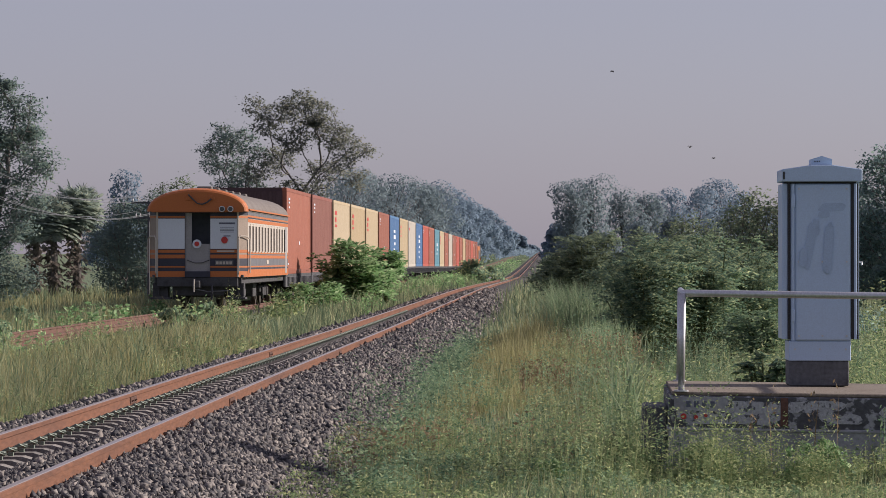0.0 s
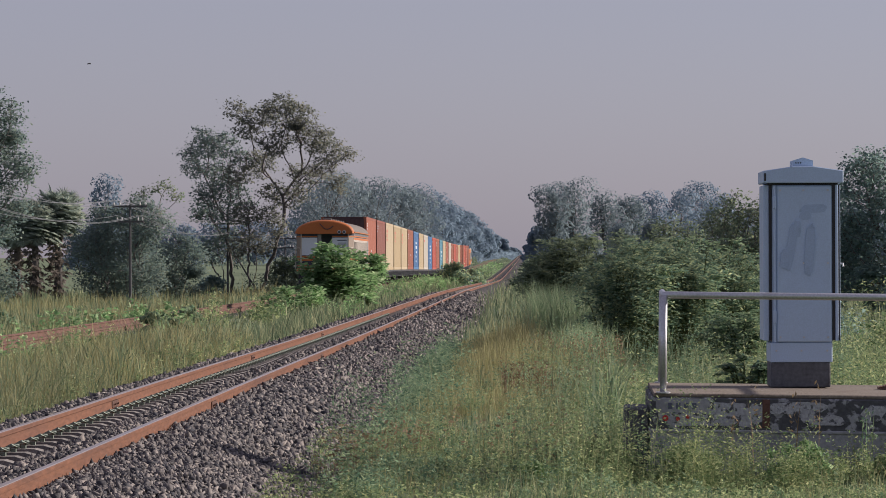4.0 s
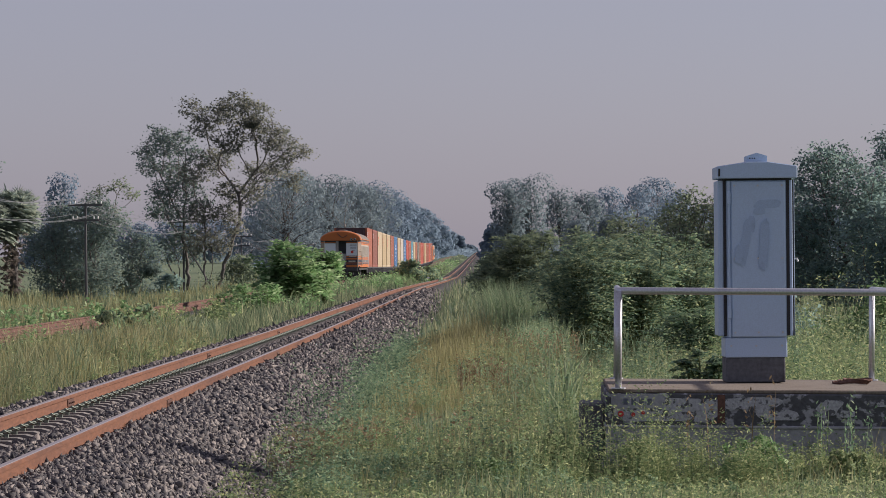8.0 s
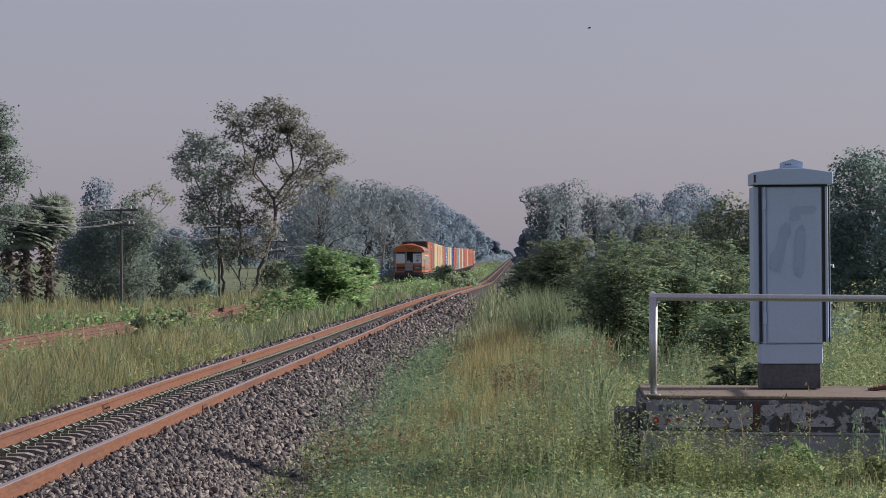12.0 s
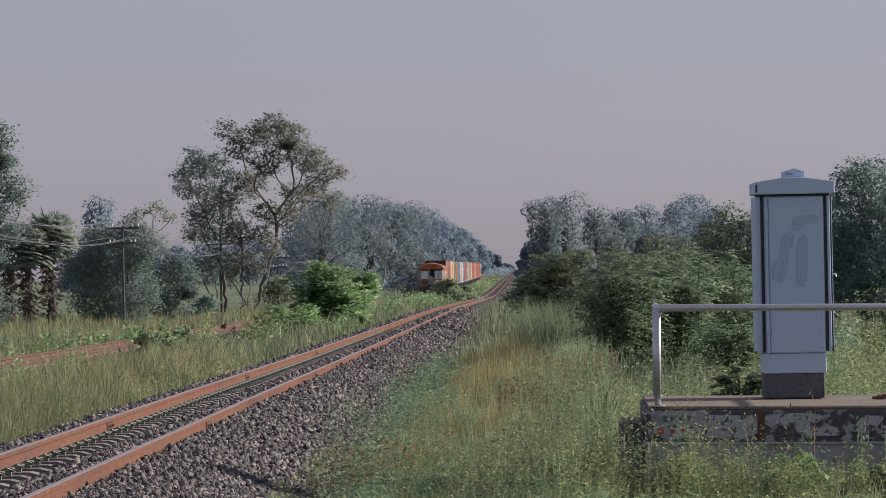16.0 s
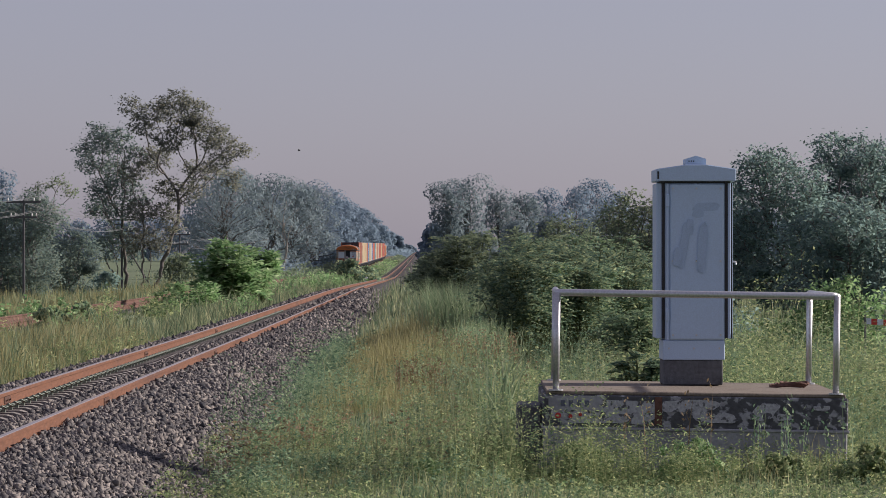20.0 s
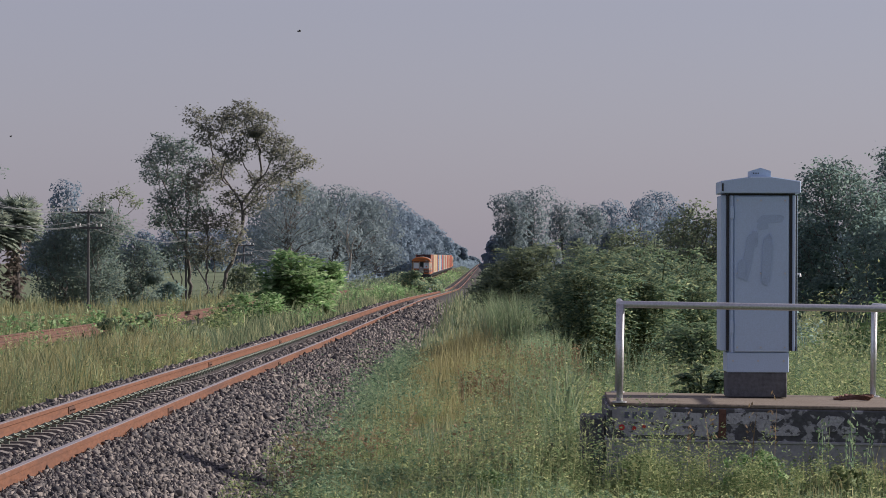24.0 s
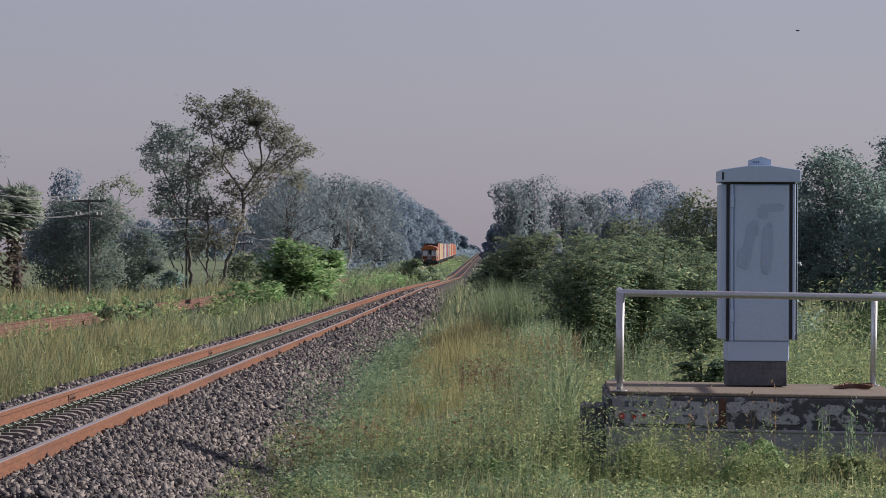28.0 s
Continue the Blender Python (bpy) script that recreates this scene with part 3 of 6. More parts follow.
for k, (x, z, w) in enumerate(((-1.12, -0.20, 0.05), (-1.02, -0.205, 0.035), (-0.94, -0.19, 0.03))):
    part("red_paint_mark", disc((x, -0.012, z), w * 0.5, 0.006, "y", 10), M_RED, plat)

rail = thing("guard_railing", "galvanised pipe guard railing round the platform edge", "railing", base_m)
TOP = 0.80
for nm, x, y in (("post", -1.14, 0.04), ("post", 1.14, 0.04), ("post", -1.105, 2.5), ("post", 1.14, 2.5)):
    p = part(nm, rod([(x, y, 0.0), (x, y, TOP)], 0.027, 14), M_GALV, rail, smooth=True)
    part("base_flange", disc((x, y, 0.006), 0.06, 0.012, "z", 14), M_GALV, p)
part("top_rail", rod([(-1.105, 2.5, TOP), (-1.14, 0.09, TOP), (-1.125, 0.055, TOP), (-1.09, 0.04, TOP), (1.09, 0.04, TOP), (1.125, 0.055, TOP), (1.14, 0.09, TOP), (1.14, 2.5, TOP)], 0.029, 14), M_GALV, rail, smooth=True)

cabm = pose(2.31, 31.0, 0.240)
cab = thing("equipment_cabinet", "tall pale grey steel trackside equipment cabinet with a sloping cap", "cabinet", cabm)
part("plinth", slab(-0.246, 0.264, 0.0, 0.5, 0.0, 0.215, 0.008), M_CONC_DARK, cab, "dark concrete plinth")
part("base_skirt", slab(-0.25, 0.28, -0.012, 0.52, 0.215, 0.385, 0.006), M_CAB, cab)
body = part("body", slab(-0.234, 0.282, 0.0, 0.56, 0.385, 1.735, 0.008), M_CAB, cab)
fr = part("front_panel", slab(-0.196, 0.272, -0.028, -0.002, 0.39, 1.73, 0.010), M_CAB, cab, "riveted plain grey front panel")
for k, (cx, cz, w, h, lean) in enumerate(((0.12, 1.53, 0.22, 0.075, 0.5), (0.05, 1.47, 0.10, 0.06, 0.0), (-0.075, 1.20, 0.075, 0.40, 0.16), (-0.02, 1.36, 0.06, 0.14, 0.0), (0.085, 1.18, 0.085, 0.44, 0.05), (-0.13, 1.10, 0.07, 0.16, 0.1))):
    part("touch_up_patch", daub(cx, cz, w, h, lean, 300 + k), M_CABPATCH, fr, "darker touch-up paint")
for z in (1.69, 1.065, 0.43):
    for x in (-0.165, 0.035, 0.242):
        part("bolt", disc((x, -0.032, z), 0.009, 0.01, "y", 8), M_STEEL, fr)
for x in (-0.20, 0.015, 0.235):
    part("bolt", disc((x, -0.014, 0.315), 0.009, 0.01, "y", 8), M_STEEL, cab)
dl = part("side_door", slab(-0.306, -0.256, 0.02, 0.54, 0.40, 1.735, 0.006), M_CAB, cab, "pale grey side door")
# a black strip fills the gap by each door and imitates its shade
part("door_seal", slab(-0.255, -0.238, 0.0, 0.54, 0.40, 1.735), M_GAP_BLACK, dl, "black strip standing for the shaded door gap")
part("hinge_rod", rod([(-0.213, -0.030, 0.39), (-0.213, -0.030, 1.73)], 0.010, 8), M_CAB, cab)
for z in (1.53, 0.55):
    part("hinge", slab(-0.229, -0.199, -0.055, -0.026, z, z + 0.11, 0.006), M_CAB, cab)
dr = part("side_door", slab(0.345, 0.352, 0.02, 0.54, 0.40, 1.735, 0.002), M_CAB, cab, "pale grey side door")
part("door_seal", slab(0.333, 0.345, 0.0, 0.54, 0.40, 1.735), M_GAP_BLACK, dr)
part("edge_strip", slab(0.307, 0.332, -0.012, 0.54, 0.40, 1.735, 0.004), M_CAB, cab, "bright folded steel edge strip")
part("inner_seal", slab(0.283, 0.306, 0.0, 0.54, 0.40, 1.735), M_GAP_BLACK, cab)
part("door_handle", rod([(0.352, 0.25, 1.06), (0.395, 0.25, 1.06), (0.398, 0.25, 1.035)], 0.009, 8), M_STEEL, cab, "small steel handle")
# black slab painted as the shade under the cap
part("cap_shadow_gap", slab(-0.27, 0.33, 0.0, 0.54, 1.735, 1.752), M_GAP_BLACK, cab)
bm = bmesh.new()
extrude_profile(bm, [(-0.312, 1.752), (0.374, 1.752), (0.374, 1.856), (0.125, 1.893), (-0.06, 1.893), (-0.312, 1.856)], [(-0.07, 0, 0), (0.62, 0, 0)])
bmesh.ops.recalc_face_normals(bm, faces=bm.faces)
bmesh.ops.bevel(bm, geom=list(bm.edges), offset=0.006, segments=1, affect="EDGES")
cap = part("cap", bm, M_CAB, cab, "overhanging sloped steel cap")
part("cap_vent_plate", slab(-0.303, -0.288, -0.076, -0.07, 1.77, 1.835), M_GAP_BLACK, cap)
bm = bmesh.new()
sec = [(-0.055, 1.885), (0.122, 1.885), (0.122, 1.945), (0.034, 1.972), (-0.055, 1.945)]
extrude_profile(bm, sec, [(0.02, 0, 0), (0.32, 0, 0)])
vent = part("top_vent", bm, M_CAB, cap, "small gabled vent box")
# black discs stand for the dark inside the holes
for k in range(3):
    part("vent_hole", disc((-0.025 + k * 0.02, 0.018, 1.925), 0.006, 0.006, "y", 6), M_GAP_BLACK, vent)

coil = thing("cable_coil", "brown loose coil of cable lying on the concrete", "cable", pose(3.12, 30.9, 0.225))
bm = bmesh.new()
for k in range(3):
    tube(bm, [(0.15 * math.cos(a) * (1 - 0.1 * k) + 0.03 * k, 0.14 * math.sin(a), 0.012 + 0.012 * k + 0.006 * math.sin(3 * a)) for a in np.linspace(0, 6.1, 18)], 0.010, 6)
part("loop", bm, M_OLDRAIL, coil)

# ---------------------------------------------------------------- the train
MOVING = []          # (thing, place of its rear end at the start, length, height over the rails)
SPEED = 18.35


def wheelset(name, parent, y, r=0.42):
    w = part(name, rod([(-0.85, 0, 0), (0.85, 0, 0)], 0.07, 10), M_WHEEL, parent)
    w.location = (0, y, r)
    for s in (-1, 1):
        bm = rod([(s * 0.50, 0, 0), (s * 0.52, 0, 0), (s * 0.525, 0, 0), (s * 0.62, 0, 0)], [r + 0.028, r + 0.028, r, r - 0.004], 24)
        part("wheel", bm, M_WHEEL, w, smooth=False)
    return w


def bogie(parent, y, wb=1.8):
    b = part("bogie_frame", slab(-0.80, -0.68, y - 1.35, y + 1.35, 0.40, 0.62, 0.02), M_UNDER, parent)
    bm = slab(0.68, 0.80, y - 1.35, y + 1.35, 0.40, 0.62, 0.02)
    box(bm, -0.7, 0.7, y - 0.2, y + 0.2, 0.42, 0.66)
    part("bogie_bolster", bm, M_UNDER, b)
    for s in (-1, 1):
        for d in (-1, 1):
            part("axle_box", slab(s * 0.74 - 0.13, s * 0.74 + 0.13, y + d * wb / 2 - 0.14, y + d * wb / 2 + 0.14, 0.28, 0.56, 0.02), M_UNDER, b)
        bm = bmesh.new()
        for k in (-0.3, 0.0, 0.3):
            tube(bm, [(s * 0.78, y + k, 0.3), (s * 0.78, y + k, 0.62)], 0.09, 10)
        part("coil_spring", bm, M_UNDER, b)
    return [wheelset("wheelset", parent, y - wb / 2), wheelset("wheelset", parent, y + wb / 2)]


ARC = [(1.42 * math.sin(a), 2.80 + 0.66 * math.cos(a) ** 0.9 if math.cos(a) > 0 else 2.80) for a in np.linspace(-math.pi / 2, math.pi / 2, 19)]
COACH_WHEELS = []


def coach():
    L = 16.3
    c = thing("guard_coach", "old orange, white and navy striped guard coach behind container wagons", "railway coach")
    # under the floor
    part("underframe", slab(-1.25, 1.25, 0.15, L - 0.15, 0.74, 0.94, 0.02), M_UNDER, c, "black underframe")
    for y in (2.6, L - 2.6):
        COACH_WHEELS.extend(bogie(c, y))
    for x, y, w, d, h in ((-0.4, 7.5, 0.8, 1.6, 0.4), (0.5, 9.6, 0.7, 1.2, 0.45), (0.6, 5.9, 0.5, 0.9, 0.4)):
        part("equipment_box", slab(x - w / 2, x + w / 2, y - d / 2, y + d / 2, 0.74 - h, 0.74, 0.02), M_UNDER, c)
    part("head_stock", slab(-1.15, 1.15, -0.02, 0.16, 0.66, 0.93, 0.02), M_UNDER, c)
    cp = part("coupler", slab(-0.11, 0.11, -0.42, 0.10, 0.62, 0.84, 0.03), M_UNDER, c, "black knuckle coupler")
    part("release_lever", rod([(-0.05, -0.30, 0.86), (-0.05, -0.34, 0.60), (0.3, -0.1, 0.52), (0.9, -0.05, 0.55)], 0.016, 6), M_GREYBAND, cp)
    part("brake_hose", rod([(-0.05, -0.44, 0.88), (-0.06, -0.46, 0.70), (-0.06, -0.46, 0.52)], 0.022, 8), M_CREAM, c, "pale brake hose")
    part("brake_hose", rod([(0.42, -0.06, 0.72), (0.44, -0.22, 0.5), (0.42, -0.2, 0.30)], 0.028, 8), M_UNDER, c)
    for s in (-1, 1):
        st = part("step_ladder", slab(s * 1.13 - 0.02, s * 1.13 + 0.02, 0.12, 0.50, 0.30, 0.94), M_UNDER, c)
        for z in (0.36, 0.62):
            part("tread", slab(s * 1.13 - 0.16, s * 1.13 + 0.16, 0.10, 0.52, z, z + 0.03), M_UNDER, st)
        # steps, then a cylinder added as dark mass for the shade below
        part("footboard", slab(*sorted((s * 0.78, s * 1.36)), 0.06, 0.66, 0.30, 0.36, 0.01), M_UNDER, st)
        part("step_riser", slab(*sorted((s * 0.86, s * 1.30)), 0.20, 0.64, 0.36, 0.76), M_UNDER, st)
        part("brake_cylinder", rod([(s * 0.52, 0.30, 0.52), (s * 0.52, 0.95, 0.52)], 0.15, 12), M_UNDER, c)
    # beam added only to fill the shaded space under the end
    part("drag_beam", slab(-0.74, 0.74, 0.22, 0.36, 0.40, 0.70, 0.02), M_UNDER, c)
    # end wall facing the camera, with the gangway in the middle
    xl, xr, dl_, dr_ = -1.16, 1.16, -0.36, 0.36
    for nm, a, b in (("end_panel", xl, dl_), ("end_panel", dr_, xr)):
        e = part(nm, slab(a, b, 0.0, 0.06, 0.93, 2.86), M_NAVY, c, "striped end panel")
        bands = (("white_panel", M_WHITE, 1.74, 2.60), ("orange_stripe", M_ORANGE, 2.625, 2.675), ("orange_stripe", M_ORANGE, 1.63, 1.715), ("orange_stripe", M_ORANGE, 1.47, 1.575),
                 ("orange_stripe", M_ORANGE, 1.205, 1.25), ("orange_stripe", M_ORANGE, 0.94, 1.105))
        for bn, mt, z0, z1 in bands:
            part(bn, slab(a + 0.005, b - 0.005, -0.006, 0.0, z0, z1), mt, e)
    for z0, z1, w in ((2.44, 2.49, 0.46), (2.33, 2.345, 0.40), (2.29, 2.305, 0.40), (2.25, 2.265, 0.40), (2.21, 2.225, 0.40), (2.09, 2.12, 0.2)):
        part("sign_line", slab(0.84 - w / 2, 0.84 + w / 2, -0.009, -0.006, z0, z1), M_INK, c, "unreadable small lettering")
    part("number_bar", slab(0.55, 1.05, -0.010, -0.006, 1.65, 1.695), M_CREAM, c)
    pl = part("plate_frame", slab(0.50, 1.02, -0.016, -0.006, 1.27, 1.41), M_GREYBAND, c, "grey plate with pale blocks")
    for k in range(5):
        part("pale_block", slab(0.53 + k * 0.095, 0.60 + k * 0.095, -0.02, -0.016, 1.30, 1.38), M_CREAM, pl)
    # gangway: jambs, folded leaf, half door, inside coloured dark for its shade
    part("gangway_header", slab(dl_, dr_, 0.0, 0.06, 2.76, 2.86), M_NAVY, c)
    part("door_leaf", slab(dl_ + 0.005, dl_ + 0.19, 0.05, 0.09, 1.10, 2.76), M_GREYDOOR, c, "grey folded door leaf")
    hd = part("half_door", slab(dl_ + 0.19, dr_ - 0.005, 0.04, 0.08, 1.10, 1.88), M_GREYDOOR, c, "grey lower half door")
    part("chain", rod([(dl_ + 0.06, 0.0, 1.42), (-0.1, -0.01, 1.34), (0.12, -0.01, 1.34), (dr_ - 0.02, 0.0, 1.42)], 0.012, 6), M_UNDER, hd)
    part("sill", slab(dl_, dr_, -0.05, 0.10, 0.93, 1.10), M_NAVY, c)
    # dark-coloured wall set shallow so that the doorway isn't fully black
    part("interior", slab(-1.3, 1.3, 0.5, 0.56, 0.94, 2.85), M_INSIDE_SHADE, c, "vestibule wall coloured dark to stand for shade")
    part("floor", slab(-1.3, 1.3, 0.1, L - 0.1, 0.94, 1.0), M_INSIDE_SHADE, c)
    for x, y, z, r in ((-0.02, 0.02, 1.88, 0.125), (0.77, -0.02, 1.99, 0.095)):
        d = part("marker_disc", disc((x, y, z), r, 0.03, "y", 28), M_WHITE if x < 0.5 else M_RED, c, "round red and white tail marker")
        if x < 0.5:
            part("red_centre", disc((x, y - 0.02, z), r * 0.55, 0.02, "y", 24), M_RED, d)
    # chamfered corners with the side entrances and their handrails
    for s in (-1, 1):
        bm = bmesh.new()
        q = [(s * 1.165, 0.0), (s * 1.40, 0.42), (s * 1.36, 0.44), (s * 1.13, 0.04)]
        lo, hi = [bm.verts.new((x, y, 0.93)) for x, y in q], [bm.verts.new((x, y, 2.86)) for x, y in q]
        for k in range(4):
            bm.faces.new((lo[k], lo[(k + 1) % 4], hi[(k + 1) % 4], hi[k]))
        bm.faces.new(lo[::-1])
        bm.faces.new(hi)
        bmesh.ops.recalc_face_normals(bm, faces=bm.faces)
        k = part("corner_panel", bm, M_TAN, c, "tan corner panel")
        for z0, z1, mt in ((0.94, 1.105, M_ORANGE), (1.11, 1.20, M_NAVY), (1.205, 1.25, M_ORANGE), (1.26, 1.46, M_NAVY), (1.47, 1.575, M_ORANGE), (1.63, 1.715, M_ORANGE), (2.62, 2.68, M_ORANGE), (2.70, 2.80, M_NAVY)):
            bm = bmesh.new()
            v = [bm.verts.new((x + s * 0.005, y - 0.004, z)) for (x, y), z in ((q[0], z0), (q[1], z0), (q[1], z1), (q[0], z1))]
            bm.faces.new(v if s > 0 else v[::-1])
            part("stripe", bm, mt, k)
        part("corner_pillar", slab(s * 1.15 - 0.025, s * 1.15 + 0.025, -0.03, 0.02, 0.93, 2.80, 0.006), M_CREAM, c, "pale corner pillar")
        part("handrail", rod([(s * 1.16, -0.04, 1.0), (s * 1.18, -0.10, 1.06), (s * 1.18, -0.10, 2.0), (s * 1.22, 0.0, 2.10), (s * 1.36, 0.2, 2.10), (s * 1.46, 0.42, 2.02), (s * 1.46, 0.44, 1.05)], 0.018, 6), M_CREAM, c, "pale looped handrail")
    # sides with their windows
    n, wy0, pitch, ww = 13, 0.75, 1.15, 0.66
    for s in (-1, 1):
        xa, xb = sorted((s * 1.40, s * 1.35))
        w = part("side_wall", slab(xa, xb, 0.42, L, 0.93, 1.66), M_GREYBAND, c, "grey, orange and cream banded side")
        part("upper_wall", slab(xa, xb, 0.42, L, 2.46, 2.84), M_CREAM, w)
        edges = [0.42] + [v for i in range(n) for v in (wy0 + i * pitch, wy0 + i * pitch + ww)] + [L]
        for a, b in zip(edges[0::2], edges[1::2]):
            part("window_pillar", slab(xa, xb, a, b, 1.66, 2.46), M_CREAM, w)
        out = s * 1.40
        for z0, z1, mt in ((0.935, 1.15, M_ORANGE), (1.15, 1.20, M_NAVY), (1.21, 1.25, M_ORANGE), (1.47, 1.56, M_ORANGE), (1.60, 1.66, M_ORANGE), (2.50, 2.60, M_ORANGE), (2.61, 2.645, M_NAVY), (2.65, 2.70, M_ORANGE), (2.705, 2.80, M_GREYBAND), (2.80, 2.84, M_ORANGE)):
            xx = sorted((out, out + s * 0.006))
            part("stripe", slab(xx[0], xx[1], 0.42, L, z0, z1), mt, w)
        for i in range(n):
            a = wy0 + i * pitch
            f = part("window", slab(*sorted((s * 1.36, s * 1.375)), a, a + ww, 1.66, 2.46), M_PANE, c)
            part("window_bar", slab(*sorted((s * 1.375, s * 1.392)), a, a + ww, 2.40, 2.46), M_CREAM, f)
            part("window_sill", slab(*sorted((s * 1.38, s * 1.42)), a - 0.03, a + ww + 0.03, 1.64, 1.67), M_CREAM, f)
        part("side_door", slab(*sorted((s * 1.40, s * 1.41)), L - 1.3, L - 0.55, 1.0, 2.50), M_GREYDOOR, c)
        part("lettering", slab(*sorted((s * 1.406, s * 1.41)), 7.2, 8.0, 1.30, 1.42), M_CREAM, c, "unreadable pale lettering")
        gx = sorted((s * 1.39, s * 1.47))
        part("rain_gutter", slab(gx[0], gx[1], 0.25, L, 2.84, 2.88), M_ORANGE, c)
    part("front_wall", slab(-1.38, 1.38, L - 0.06, L - 0.002, 0.93, 2.84), M_CREAM, c)
    bm = bmesh.new()
    extrude_profile(bm, ARC, [(0.02, 0, 0), (L, 0, 0)])
    part("roof", bm, M_ROOF, c, "dusty grey arched roof")
    bm = bmesh.new()
    hood = [[bm.verts.new((x * k, y, 2.80 + (z - 2.80) * h)) for x, z in ARC] for y, k, h in ((0.25, 1.015, 1.02), (-0.02, 1.01, 1.0), (-0.16, 0.985, 0.94), (-0.20, 0.955, 0.86))]
    for a, b in zip(hood, hood[1:]):
        for k in range(len(a) - 1):
            bm.faces.new((a[k], a[k + 1], b[k + 1], b[k]))
    bm.faces.new(hood[-1])
    h = part("roof_end", bm, M_ORANGE, c, "orange domed roof end")
    part("fascia", slab(-1.30, 1.30, -0.19, 0.02, 2.78, 2.82), M_ORANGE, h)
    part("cable", rod([(-0.24, -0.24, 3.28), (-0.10, -0.26, 3.14), (0.02, -0.28, 3.03), (0.16, -0.28, 3.0), (0.30, -0.27, 3.06), (0.42, -0.25, 3.16)], 0.022, 6), M_UNDER, h)
    for x in (-0.24, 0.42):
        part("bracket", slab(x - 0.09, x + 0.09, -0.23, -0.13, 3.12, 3.26, 0.01), M_ORANGE, h)
    for x in (0.72, 0.96):
        l = part("tail_lamp", disc((x, -0.23, 2.87), 0.085, 0.10, "y", 18), M_STEEL, h, "round tail lamp with a bright rim")
        part("lens", disc((x, -0.285, 2.87), 0.064, 0.02, "y", 16), M_GLASS, l)
    for y in np.arange(2, L - 1, 2.4):
        part("roof_vent", slab(-0.22, 0.22, y, y + 0.4, 3.44, 3.56, 0.03), M_ROOF, c)
    MOVING.append((c, 102.4, L, 0.0))
    return c


coach()


def flat_wagon():
    L = 13.0
    w = thing("container_wagon", "dark low railway flat wagon carrying one container", "railway wagon", group="wagons of the freight train")
    part("deck", slab(-1.22, 1.22, 0.0, L, 0.86, 0.95, 0.01), M_UNDER, w)
    for s in (-1, 1):
        sd = part("side_sill", slab(*sorted((s * 1.14, s * 1.22)), 0.0, L, 0.52, 0.86, 0.01), M_GREYBAND, w, "grey ribbed side sill")
        for y in np.arange(0.4, L, 0.62):
            part("rib", slab(*sorted((s * 1.22, s * 1.25)), y, y + 0.06, 0.54, 0.85), M_GREYBAND, sd)
    part("centre_sill", slab(-0.2, 0.2, -0.35, L + 0.35, 0.5, 0.86), M_UNDER, w)
    for y in (1.9, L - 1.9):
        bogie(w, y)
    return w


def panel_bm(length, z0, z1, pitch, depth, wall):
    """A pressed steel wall: trapezoid ribs along y."""
    bm = bmesh.new()
    pts, y = [], 0.0
    while y < length - 1e-6:
        for f, d in ((0.0, 0), (0.28, 0), (0.5, -depth), (0.78, -depth)):
            if y + f * pitch < length:
                pts.append((y + f * pitch, d))
        y += pitch
    pts.append((length, 0))
    lo, hi = [bm.verts.new((wall + d, y, z0)) for y, d in pts], [bm.verts.new((wall + d, y, z1)) for y, d in pts]
    for k in range(len(pts) - 1):
        bm.faces.new((lo[k], lo[k + 1], hi[k + 1], hi[k]))
    return bm


